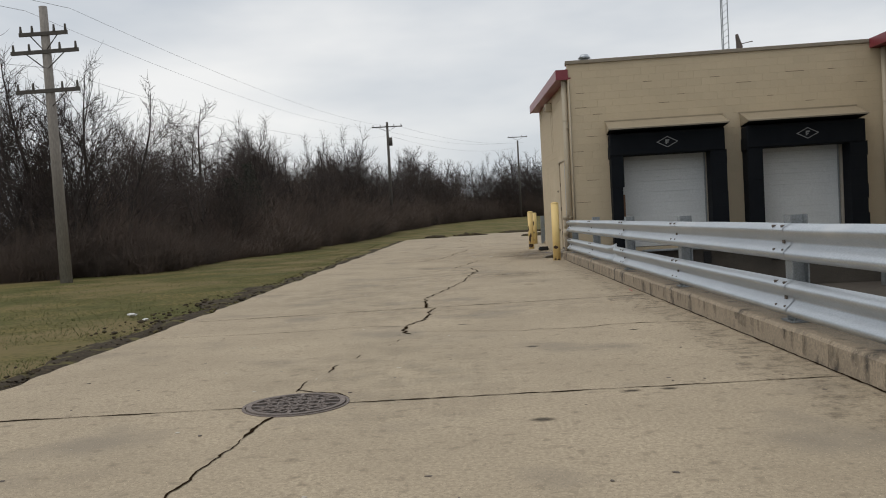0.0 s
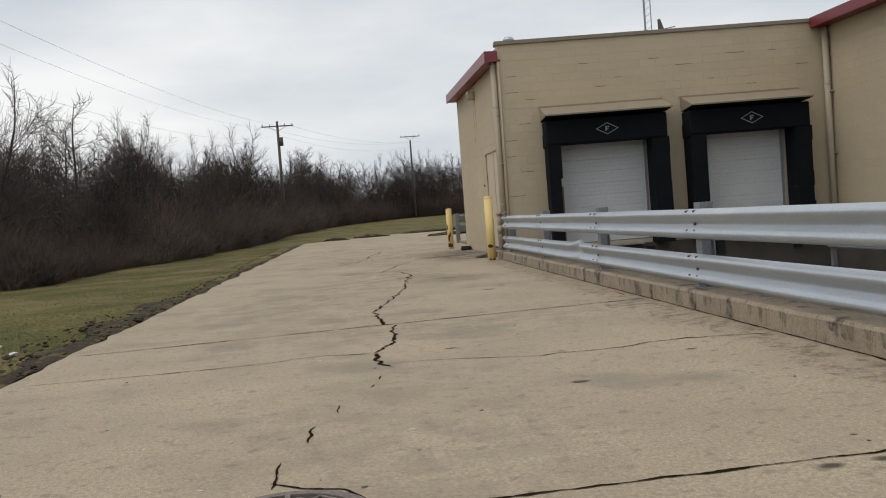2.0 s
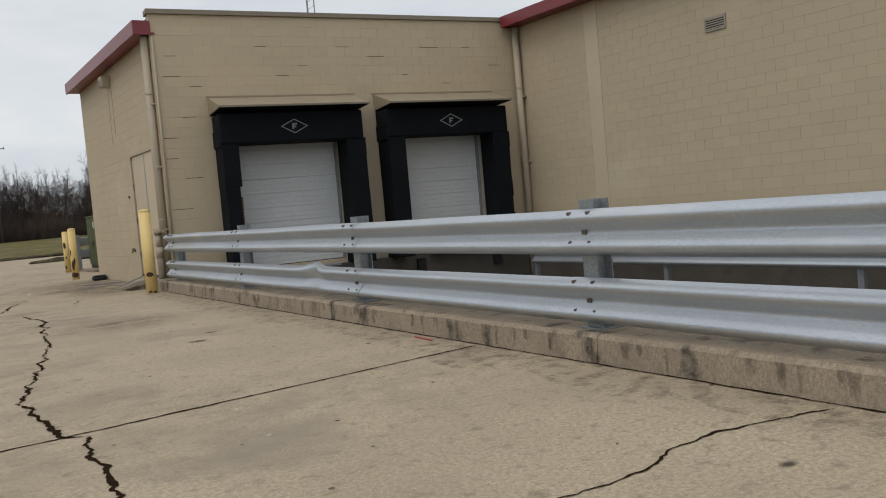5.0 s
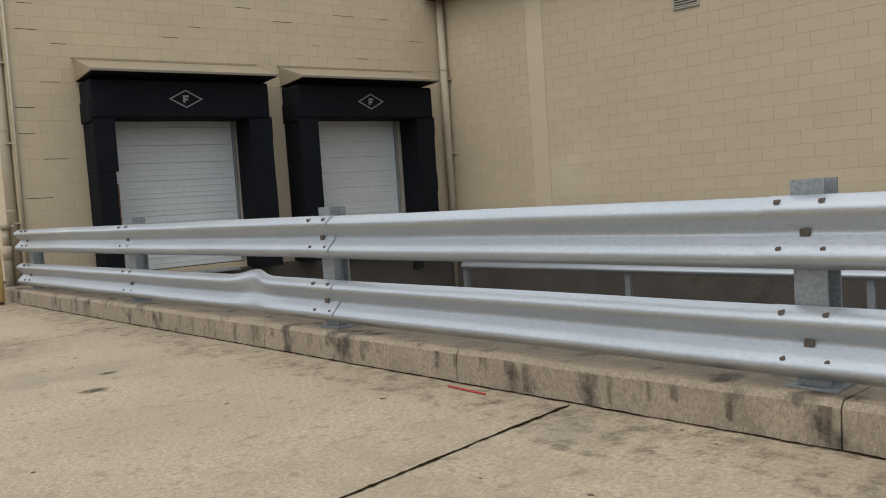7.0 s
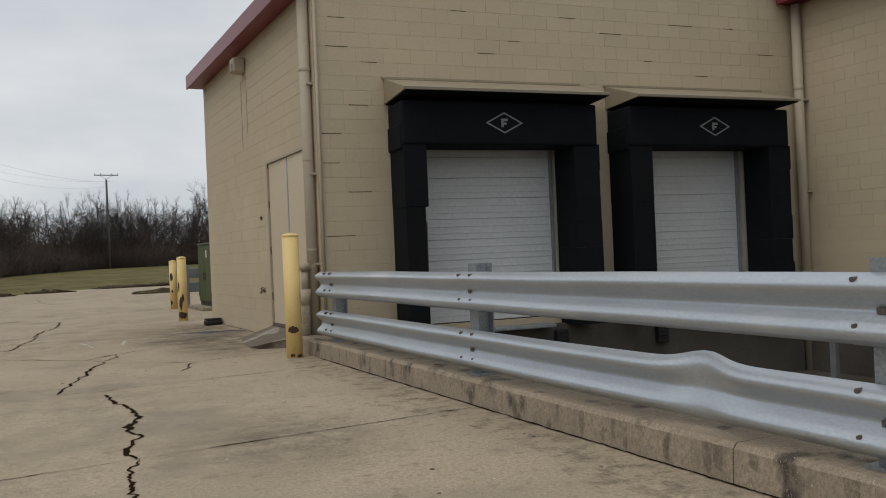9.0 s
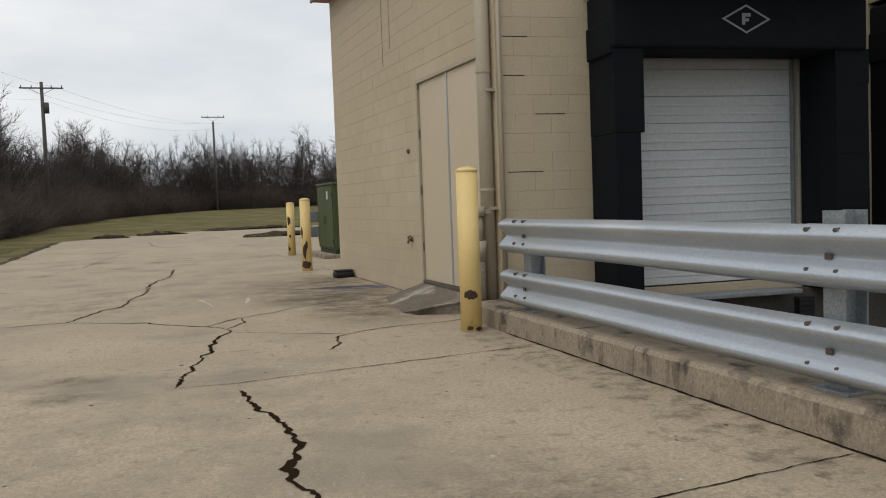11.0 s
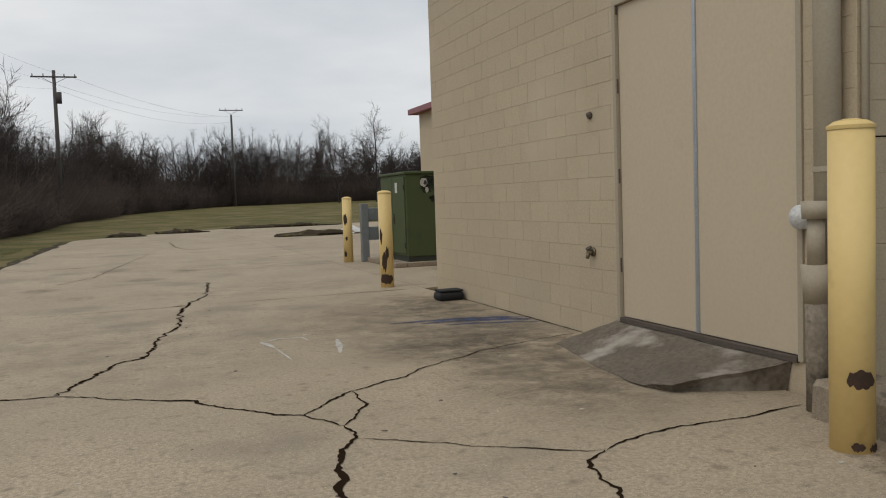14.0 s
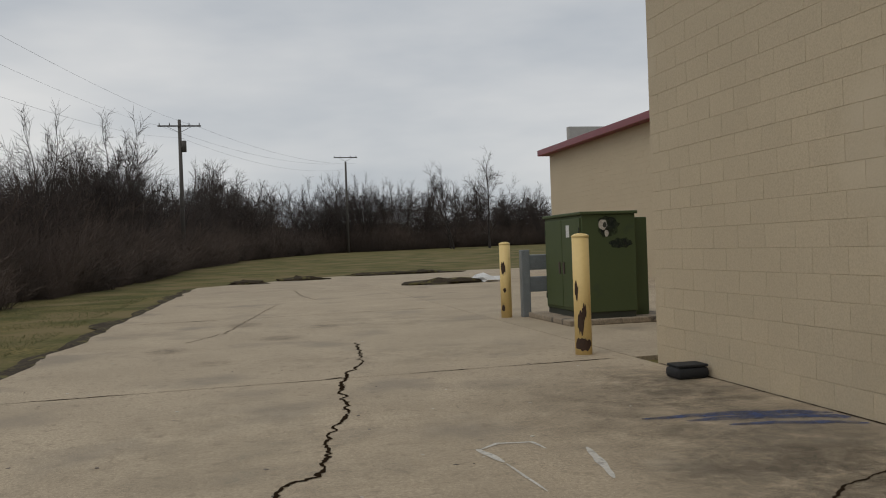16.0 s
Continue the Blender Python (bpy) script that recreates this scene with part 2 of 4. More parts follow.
# ground: one sheet with a rise behind the yard
def ground_z(x, y):
    z = -0.05 + 0.016 * max(0.0, y - 72) + 0.05 * noise.noise((x * 0.15, y * 0.15, 0)) * min(1.0, max(0.0, (abs(x + 0.5) - 4.5) / 5 if y < 70 else 1))
    return min(z, 2.2)


gx = [-900, -300, -120, -60, -40, -30] + [-24 + i for i in range(20)] + [-4.5, -4, -2, 0, 2.6, 2.95, 13.2, 16, 22, 30, 40, 60, 120, 300, 900]
gy = [-900, -300, -60, -20, -12.2] + [-8 + 2 * i for i in range(55)] + [105, 112, 120, 130, 145, 160, 200, 300, 900]
verts = [(x, y, ground_z(x, y)) for y in gy for x in gx]
faces = []
W = len(gx)
for j in range(len(gy) - 1):
    for i in range(W - 1):
        if gx[i] >= 2.9 and gx[i + 1] <= 13.3 and gy[j] >= -12.3 and gy[j + 1] <= 26:
            continue
        faces.append((j * W + i, j * W + i + 1, (j + 1) * W + i + 1, (j + 1) * W + i))
ground = data_ob("ground", verts, faces, M_GRASS)
tagged(ground, "dormant brown and green grass ground rising to a wood", "ground", kind="structure")

# grass blades, thickest along the yard's edge
bv, bf = [], []
for i in range(80000):
    y = 4 + 50 * rnd.random() ** 1.6
    x = -4.25 - 7.5 * rnd.random() ** 1.5
    if noise.noise((x * 0.7, y * 0.7, 3)) < -0.15:
        continue
    z = ground_z(x, y) - 0.01
    h, a, w = rnd.uniform(0.015, 0.04) * (1.8 if rnd.random() < .12 else 1), rnd.random() * 6.28, rnd.uniform(0.004, 0.009)
    k = len(bv)
    bv += [(x - w * math.cos(a), y - w * math.sin(a), z), (x + w * math.cos(a), y + w * math.sin(a), z), (x + rnd.uniform(-.05, .05), y + rnd.uniform(-.05, .05), z + h)]
    bf.append((k, k + 1, k + 2))
tagged(data_ob("grass", bv, bf, M_BLADE), "short dormant grass blades on the verge", "grass", kind="stuff")

# muddy edge
mv, mf = [], []
ys = [2 + 0.35 * i for i in range(160)]
for i, y in enumerate(ys):
    w0 = -4.0 + 0.02 * (y - 8) + 0.22 * noise.noise((0, y * 0.5, 1))
    w1 = w0 - 0.2 - 0.9 * abs(noise.noise((2, y * 0.35, 5))) - 0.12 * abs(noise.noise((6, y * 0.8, 2))) - (0.9 if 12 < y < 19 else 0.1) * abs(noise.noise((4, y * 0.6, 5)))
    for q in range(5):
        u = q / 4
        mv.append((w0 + (w1 - w0) * u, y, -0.03 + 0.05 * math.sin(u * 3.1) * (0.6 + noise.noise((u * 3, y * 1.2, 8)))))
for i in range(len(ys) - 1):
    for q in range(4):
        a = i * 5 + q
        mf.append((a, a + 5, a + 6, a + 1))
tagged(smooth(data_ob("mud_edge", mv, mf, M_MUD)), "dark mud strip between paving and grass", "mud", kind="structure")

# wing of the building: dock wall with two openings
wing = empty("wall_dock")
wing.matrix_world = SKEW
tagged(wing, "tan painted concrete block wall with two loading docks", "wall", kind="structure")
D1, D2 = (4.80, 7.455), (8.47, 11.00)
DZ0, DZ1 = 0.22, 2.98
BK = 0.0036
holes = [(*D1, DZ0, DZ1), (*D2, DZ0, DZ1)]
for k, (a, b, lo, hi) in enumerate(((WX, D1[0], PIT, ROOF - .1), (D1[1], D2[0], PIT, ROOF - .1), (D2[1], WX + WLEN - .02, PIT, ROOF - .1), (*D1, DZ1, ROOF - .1), (*D2, DZ1, ROOF - .1), (*D1, PIT, DZ0), (*D2, PIT, DZ0))):
    part("wall_core", B((a, WY + BK, lo), (b, WY + 0.22, hi)), M_BLOCK, wing)

side = empty("wall_side")
tagged(side, "tan painted concrete block side wall with steel doors", "wall", kind="structure")
DY0, DY1, DTOP, DBOT = 24.36, 26.42, 2.83, 0.22
for a, b, lo, hi in ((WY + 0.22, DY0 - .05, -.1, ROOF - .3), (DY1 + .05, WEND, -.1, ROOF - .3), (DY0 - .05, DY1 + .05, DTOP + .05, ROOF - .3), (DY0 - .05, DY1 + .05, -.1, DBOT - .02)):
    part("wall_core", B((WX + BK, a, lo), (WX + 0.22, b, hi)), M_BLOCK, side)
end = part("wall_end", B((WX + .22, WEND - .22, -.1), (FX + .2, WEND, ROOF - .3)), M_BLOCK, None)
tagged(end, "tan painted block end wall of the wing", "wall", kind="structure")

main = empty("wall_main")
tagged(main, "long tan painted concrete block wall of the main building", "wall", kind="structure")
part("wall_core", B((RX + BK, -14, PIT), (RX + .3, WY + .2, ROOF - .05)), M_BLOCK, main)
part("wall_core", B((FX + BK, WEND, -.1), (FX + .3, 60, ROOF - .05)), M_BLOCK, main)
part("wall_core", B((FX + .3, 59.7, -.1), (FX + 30, 60, ROOF - .05)), M_BLOCK, main)
part("wall_core", B((RX + .3, -14, -.1), (RX + 30, -13.7, ROOF - .05)), M_BLOCK, main)
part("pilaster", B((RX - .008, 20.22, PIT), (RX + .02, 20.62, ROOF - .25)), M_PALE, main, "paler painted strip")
roof = part("roof", prism(bmesh.new(), [(WX + .05, WY + .1), (RX, WY - .78), (RX, WEND - .05), (WX + .05, WEND - .05)], ROOF - .28, ROOF - .12), M_ROOF, None)
tagged(roof, "flat grey membrane roof over the wing", "roof", kind="structure")
roof2 = part("roof", prism(bmesh.new(), [(RX + .02, -14), (RX + 30, -14), (RX + 30, 60), (FX + .02, 60), (FX + .02, WEND), (RX + .02, WEND)], ROOF - .046, ROOF + .06), M_ROOF, None)
tagged(roof2, "flat grey membrane roof over main building", "roof", kind="structure")
cope = part("trim_coping", B((WX - .04, WY - .05, ROOF - .1), (WX + WLEN - .03, WY + .28, ROOF), .01), M_COPE, None)
cope.matrix_world = SKEW
tagged(cope, "brown metal coping along the parapet", "trim", kind="structure")
fas = empty("trim_fascia")
tagged(fas, "dark red metal eave fascia along the building", "trim", kind="structure")
part("fascia", B((WX - .32, WY - .02, ROOF - .52), (WX - .28, WEND + .2, ROOF - .24), .008), M_RED, fas)
part("soffit", B((WX - .28, WY - .02, ROOF - .50), (WX + .1, WEND + .2, ROOF - .46)), M_RED, fas)
part("fascia_end", B((WX - .32, WY - .05, ROOF - .52), (WX + .02, WY - .022, ROOF - .24), .006), M_RED, fas)
part("eave_top", B((WX - .3, WY, ROOF - .26), (WX + .1, WEND + .2, ROOF - .235)), M_RED, fas)
part("fascia", B((RX - .45, -14, ROOF - .26), (RX - .41, WY - .95, ROOF - .0), .008), M_RED, fas)
part("fascia_end", B((RX - .45, WY - .948, ROOF - .26), (RX - .01, WY - .915, ROOF - .0), .006), M_RED, fas)
part("soffit", B((RX - .409, -14, ROOF - .24), (RX + .05, WY - .95, ROOF - .2)), M_RED, fas)
part("eave_top", B((RX - .409, -14, ROOF - .03), (RX + .3, WY - .95, ROOF - .005)), M_RED, fas)
part("fascia", B((FX - .45, WEND + .3, ROOF - .12), (FX - .41, 60.4, ROOF + .14), .008), M_RED, fas)
part("fascia_end", B((FX - .41, 60.3, ROOF - .12), (FX + 4, 60.4, ROOF + .14), .006), M_RED, fas)
part("soffit", B((FX - .41, WEND + .3, ROOF - .1), (FX + .05, 60.3, ROOF - .06)), M_RED, fas)
far_par = part("parapet_panel", B((FX + .3, 58.2, ROOF + .2), (FX + 6, 58.5, ROOF + .95)), M_FARWALL, None)
tagged(far_par, "pale metal parapet panel on the far roof", "parapet", kind="structure")


# concrete blocks, laid in running bond, joints recessed
def block_mesh(name, w, h, d, mat):
    c = 0.0019
    g = 0.0006
    w, h = w - 2 * g, h - 2 * g
    v = [(0, 0, 0), (w, 0, 0), (w, 0, h), (0, 0, h), (c, -d, c), (w - c, -d, c), (w - c, -d, h - c), (c, -d, h - c)]
    f = [(4, 5, 6, 7), (0, 1, 5, 4), (1, 2, 6, 5), (2, 3, 7, 6), (3, 0, 4, 7)]
    return [(x + g, y, z + g) for x, y, z in v], f


CW, CH = 0.406, 0.2032


def lay(width, z0, z1, blocked):
    """Blocks of one wall in its own plane: x along, z up."""
    out = []
    row = 0
    z = z0
    while z < z1 - 0.02:
        h = min(CH, z1 - z)
        x = -CW / 2 if row % 2 else 0.0
        while x < width - 0.01:
            a, b = max(x, 0), min(x + CW, width)
            spans = [(a, b)]
            for p, q, lo, hi in blocked:
                if z + h > lo + .01 and z < hi - .01:
                    nxt = []
                    for s, e in spans:
                        if e <= p or s >= q:
                            nxt.append((s, e))
                        else:
                            if s < p - .03:
                                nxt.append((s, p))
                            if e > q + .03:
                                nxt.append((q, e))
                    spans = nxt
            out += [(s, z, e - s, h) for s, e in spans if e - s > .03]
            x += CW
        row += 1
        z += CH
    return out


shared = {}


def build_blocks(parent, m, blocks, pick):
    jv, jf = [], []
    count = 0
    for s, z, w, h in blocks:
        if count < 300 and pick(s, z):
            key = (round(w, 3), round(h, 3))
            if key not in shared:
                v, f = block_mesh("block", w, h, BK, M_BLOCK)
                me = bpy.data.meshes.new("block")
                me.from_pydata(v, [], f)
                me.materials.append(M_BLOCK)
                shared[key] = me
            ob = new("block", shared[key])
            ob.parent = parent
            ob.matrix_local = m @ pose(s, rnd.uniform(-.0008, .0008), z)
            count += 1
        else:
            v, f = block_mesh("block", w, h, BK + rnd.uniform(-.0008, .0008), M_BLOCK)
            k = len(jv)
            jv += [tuple(m @ Vector((x + s, y, q + z))) for x, y, q in v]
            jf += [tuple(i + k for i in ff) for ff in f]
    if jv:
        tagged(data_ob("block_courses", jv, jf, M_BLOCK, parent), kind="stuff")


# dock pit and its retaining walls
pit = empty("loading_pit")
tagged(pit, "sunken concrete truck pit in front of the docks", "loading pit", kind="structure")
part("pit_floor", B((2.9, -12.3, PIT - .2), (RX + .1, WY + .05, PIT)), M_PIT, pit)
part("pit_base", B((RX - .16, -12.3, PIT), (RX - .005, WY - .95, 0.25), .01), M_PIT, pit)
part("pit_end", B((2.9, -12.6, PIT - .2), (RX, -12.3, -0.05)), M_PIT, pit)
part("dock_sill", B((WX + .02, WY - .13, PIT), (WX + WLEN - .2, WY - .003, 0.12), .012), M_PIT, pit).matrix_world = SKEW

# kerb along the pit, in cast lengths
kerb = empty("kerb")
tagged(kerb, "weathered stained concrete kerb under the guard rail", "kerb", kind="structure")
y = -8.0
while y < WY - .05:
    y1 = min(y + 2.4, WY - .02)
    bm = bmesh.new()
    n = 12
    rings = []
    for i in range(n + 1):
        yy = y + .004 + (y1 - y - .008) * i / n
        x0 = kerb_x(yy) + .008 * noise.noise((1, yy * 2.2, 0))
        h = .208 + .01 * noise.noise((3, yy * 1.7, 0))
        rings.append([bm.verts.new(p) for p in ((x0 - .012, yy, -.12), (x0 + .004, yy, h - .03), (x0 + .03, yy, h), (x0 + .40, yy, h), (x0 + .42, yy, PIT))])
    for i in range(n):
        for k in range(4):
            bm.faces.new((rings[i][k], rings[i + 1][k], rings[i + 1][k + 1], rings[i][k + 1]))
    for rr in (rings[0], rings[-1]):
        bm.faces.new(rr)
    bmesh.ops.recalc_face_normals(bm, faces=bm.faces)
    part("kerb_length", bm, M_KERB, kerb)
    y = y1

# paving slabs
paving = empty("pavement")
tagged(paving, "worn tan concrete yard paving with cracks and open joints", "pavement", kind="structure")
rows_y = [-12, -6, 0, 6.04, 12.40, 18.56, 31.58, 40.7, 50, 59]
SLANT = {6.04: .01, 12.40: .085, 18.56: .07, 31.58: .05, 40.7: .09}


def joint_y(jy, x):
    return jy + SLANT.get(jy, 0) * x



def left_edge(y):
    return -3.95 + 0.018 * (y - 8) + 0.16 * noise.noise((0, y * 0.6, 4)) + 0.06 * noise.noise((0, y * 2.3, 7)) - (0.9 if y < 6.5 else 0) * min(1, max(0, (6.8 - y) / 2))


for y0, y1 in zip(rows_y, rows_y[1:]):
    g, n = .0015, 40

    def lo(x):
        return joint_y(y0, x) + g

    def hi(x):
        return joint_y(y1, x) - g

    xa, xb = left_edge(y0), left_edge(y1)
    out = [(left_edge(y0 + (y1 - y0) * i / n), lo(xa) + (hi(xb) - lo(xa)) * i / n) for i in range(n + 1)]
    if y1 < 24:
        out += [(kerb_x(y1) - .004, hi(kerb_x(y1))), (kerb_x(y0) - .004, lo(kerb_x(y0)))]
    elif y0 < 24:
        out += [(3.5, hi(3.5)), (3.5, WY), (kerb_x(WY), WY - .01), (kerb_x(y0), lo(kerb_x(y0)))]
    else:
        out += [(3.5, hi(3.5)), (3.5, lo(3.5))]
    part("slab", prism(bmesh.new(), out, -.15, 0), M_CONC, paving)
    if y0 > 31:
        a, b = max(lo(3.512), WEND + .02), max(lo(FX), WEND + .02)
        part("slab", prism(bmesh.new(), [(3.512, a), (3.512, hi(3.512)), (FX - .01, hi(FX)), (FX - .01, b)], -.15, 0), M_CONC, paving)
bm = prism(bmesh.new(), [(-3.05, 59.012), (3, 67), (12, 69), (45, 70), (45, 60.5), (FX - .02, 60.5), (FX - .02, 59.012)], -.15, 0)
part("slab", bm, M_CONC, paving)


# cracks: ragged dark ribbons in the surface
def crack(points, w=0.016, mat=M_CRACK, jag=0.05, z=0.004, broken=False):
    pts = [Vector((*p, 0)) for p in points]
    line = []
    for a, b in zip(pts, pts[1:]):
        n = max(2, int((b - a).length / 0.03))
        side = Vector((-(b - a).y, (b - a).x, 0)).normalized()
        for i in range(n):
            u = i / n
            p = a.lerp(b, u)
            line.append(p + side * jag * (noise.noise((p.x * 5, p.y * 5, 2)) + .5 * noise.noise((p.x * 17, p.y * 17, 9)) + .3 * noise.noise((p.x * 43, p.y * 43, 5))))
    line.append(pts[-1])
    v, f = [], []
    for i, p in enumerate(line):
        d = (line[min(i + 1, len(line) - 1)] - line[max(i - 1, 0)]).normalized()
        s = Vector((-d.y, d.x, 0))
        ww = .8 * w * (0.3 + 0.8 * abs(noise.noise((p.x * 3.1, p.y * 3.1, 6)) * 1.6) + .5 * abs(noise.noise((p.x * 21, p.y * 21, 4))) + .7 * max(0, noise.noise((p.x * 50, p.y * 50, 7)))) * min(1, (i + .4) / 3, (len(line) - i - .6) / 3)
        if broken:
            ww *= max(.25, min(1, .85 + 1.6 * noise.noise((p.x * 1.3, p.y, 11))))
        v += [tuple(p + s * ww + Vector((0, 0, z))), tuple(p - s * ww + Vector((0, 0, z)))]
    for i in range(len(line) - 1):
        f.append((2 * i, 2 * i + 2, 2 * i + 3, 2 * i + 1))
    nm = {"dark_joint": ("crack", "ragged dark crack in the concrete paving"), "worn_joint": ("joint", "worn shallow joint in the concrete paving")}.get(mat.name, ("stain", "dirty worn stain on the concrete paving"))
    tagged(data_ob(nm[0], v, f, mat), nm[1], nm[0].replace("_", " "), kind="structure")


crack([(-1.5, 3.4), (-1.44, 4.12), (-1.38, 4.75), (-1.33, 5.14)], .012, jag=.03)
crack([(-1.33, 5.14), (-1.32, 5.38), (-1.27, 5.72)], .02, jag=.03)
crack([(-1.27, 6.52), (-1.25, 6.63), (-1.24, 6.97)], .012, jag=.03)
crack([(-1.12, 7.3), (-1.1, 7.42), (-1.07, 7.7)], .014, jag=.03)
crack([(-.93, 8.0), (-.92, 8.25)], .014, jag=.02)
crack([(-.71, 8.72), (-.66, 8.84)], .016, jag=.02)
crack([(-.62, 9.0), (-.6, 9.16)], .014, jag=.02)
# the long crack along the yard
crack([(-.52, 9.54), (-.55, 9.69), (-.61, 9.99), (-.57, 10.3)], .034, jag=.05)
crack([(-.57, 10.3), (-.38, 10.93), (-.32, 11.75), (-.29, 12.28)], .024, jag=.06)
crack([(-.29, 12.28), (-.39, 12.36), (-.41, 12.88), (-.45, 13.74)], .030, jag=.05)
crack([(-.45, 13.74), (-.36, 14.24), (-.27, 14.71), (-.12, 15.42), (.05, 16.3)], .022, jag=.08)
crack([(.05, 16.3), (.28, 17.52), (.29, 18.1), (.42, 18.56)], .018, jag=.06)
crack([(.42, 18.56), (.36, 18.75), (.42, 19.03), (.51, 19.37), (.5, 19.8), (.62, 20.18), (.6, 20.78), (.5, 21.3), (.49, 21.74)], .026, jag=.05)
crack([(.07, 22.06), (.2, 22.6), (.3, 22.95), (.38, 23.35), (.49, 23.54), (.48, 23.74), (.59, 24.33), (.76, 24.66), (.75, 24.9)], .020, jag=.04)
crack([(.75, 24.9), (.70, 25.0), (.57, 25.24), (.41, 25.38), (.06, 25.78), (-.01, 25.96), (-.48, 26.25), (-.94, 26.58), (-1.3, 26.62), (-2.3, 26.55), (-3.7, 26.4)], .015, jag=.04)
crack([(.57, 25.24), (.75, 25.5), (1.0, 25.76), (1.38, 25.97), (1.76, 26.32), (2.44, 26.75), (3.13, 27.02), (3.42, 27.1)], .013, jag=.04)
crack([(1.0, 25.76), (1.0, 25.36), (.9, 25.15), (.75, 24.9)], .014, jag=.03)
crack([(.76, 24.63), (1.16, 24.32), (1.49, 24.04), (1.84, 23.86)], .009, jag=.03)
crack([(1.43, 23.0), (1.6, 23.35), (1.67, 23.67), (1.84, 23.86)], .016, jag=.05)
crack([(1.84, 23.86), (2.14, 24.0), (2.41, 24.05), (2.83, 24.05), (3.32, 24.13)], .013, jag=.03)
crack([(.47, 23.42), (.66, 23.42), (.88, 23.39)], .006, jag=.02)
crack([(-.93, 26.59), (-.8, 26.92), (-.6, 27.55), (-.28, 27.98), (-.22, 28.62), (-.18, 28.99), (.02, 29.6), (.1, 30.91), (.22, 31.68), (.54, 32.82), (.72, 34.95)], .020, jag=.07)
crack([(-.02, 31.6), (.22, 31.68)], .02, jag=.02)
# fine cracks across it
crack([(-3.7, 10.35), (-2.6, 10.3), (-1.62, 10.32), (-1.35, 10.43), (-1.05, 10.46), (-.6, 10.3)], .010, jag=.02)
crack([(-.5, 9.66), (-.16, 9.67), (.04, 9.61), (.41, 9.48), (.7, 9.36)], .007, jag=.02)
crack([(.7, 9.36), (.97, 9.40), (1.23, 9.37), (1.49, 9.39), (1.76, 9.5), (2.1, 9.52), (2.5, 9.44), (2.79, 9.34)], .011, jag=.03)
crack([(-3.4, 15.2), (-1.91, 15.26), (-1.08, 15.34), (-.11, 15.4)], .006, jag=.02, broken=True)
crack([(.07, 22.06), (.5, 22.0), (1.4, 22.1), (2.95, 22.25)], .008, jag=.02)
crack([(-1.71, 36.2), (-1.18, 37.6), (-.46, 42.8), (-.15, 44.8)], .02, M_SOFT)
crack([(.62, 52.5), (.69, 48.5), (.95, 46.3)], .03, M_SOFT)
for jy, w in ((6.04, .017), (12.40, .022), (18.56, .011), (31.58, .028), (40.7, .03), (50, .02)):
    xs = [left_edge(jy) + .1, -2.2, -.8, .6, 1.8, min(kerb_x(jy), 3.4) - .05]
    crack([(x, joint_y(jy, x)) for x in xs], w, M_SOFT if jy == 50 else M_CRACK, jag=.015, broken=True)

def patch(x, y, rx, ry, mat, z=.0025):
    """A flat stain; by the side wall it holds painted shade too."""
    v = [(math.cos(a), math.sin(a), 0) for a in [k * .19635 for k in range(32)]]
    ob = data_ob("stain", v, [tuple(range(32))], mat)
    ob.matrix_world = Matrix.Translation((x, y, z)) @ Matrix.Diagonal((rx * 1.3, ry * 1.3, 1, 1))
    tagged(ob, "dark weathered stain on the concrete paving, with painted shade by the wall", "stain", kind="structure")


kv, kf = [], []
ky = [-6 + .25 * i for i in range(118)]
for i, y in enumerate(ky):
    for q, dx in enumerate((0, -.03, -.4 - .5 * abs(noise.noise((7, y * .7, 0))))):
        kv.append((kerb_x(y) - .012 + dx, y, .0022))
for i in range(len(ky) - 1):
    for q in range(2):
        a = i * 3 + q
        kf.append((a, a + 3, a + 4, a + 1))
tagged(data_ob("stain", kv, kf, M_BAND), "grimy wet band of paving along the kerb", "stain", kind="structure")
crack([(kerb_x(q) - .02, q) for q in range(1, 24)], .015, M_CRACK, .012, .005)
# The large patches beside the side wall are dirt plus painted wall shade.
for x, y, rx, ry, m in ((-.62, 22.75, .35, .2, M_SMUDGE), (-.7, 22.1, .25, .2, M_SMUDGE), (2.3, 27.0, .9, .6, M_GRIME_SHADE), (2.4, 28.8, 1.3, 2.4, M_GRIME_SHADE), (3.0, 29.6, .5, 1.6, M_GRIME_SHADE), (2.6, 26.6, .9, 1.6, M_GRIME_SHADE), (2.4, 25.2, .8, 1.0, M_GRIME_SHADE), (-1.2, 33.5, .3, .3, M_GRIME_SHADE), (-.3, 36.2, .35, .4, M_SMUDGE), (-1.9, 35.2, .3, .4, M_SMUDGE), (.5, 38, .3, .5, M_GRIME_SHADE), (-.9, 39, .3, .5, M_SMUDGE),
                       (1.6, 38.3, 1.6, 1.4, M_STREAK), (0, 12, 2.5, 1.5, M_STREAK), (-1.5, 16, 1.8, 3, M_STREAK), (-.6, 7.2, 1.2, 2, M_STREAK), (1.2, 33.2, 1.6, .8, M_STREAK), (.2, 20.5, 1.6, 2.5, M_STREAK), (-.5, 28.5, 1.5, 2, M_STREAK), (1.4, 18.6, .8, 1.0, M_GRIME_SHADE)):
    patch(x, y, rx, ry, m, .0018 + .0002 * len(bpy.data.objects) % .0009)

# dark drip marks down the kerb's face
dv, df = [], []
for k in range(95):
    y = 1 + 22.4 * rnd.random()
    w, z1 = rnd.uniform(.012, .05), rnd.uniform(.0, .11)
    x = kerb_x(y) - .0135
    k0 = len(dv)
    dv += [(x, y - w * .7, z1), (x, y + w * .6, z1 + .02), (x + .004, y + w, .185), (x + .004, y - w, .185)]
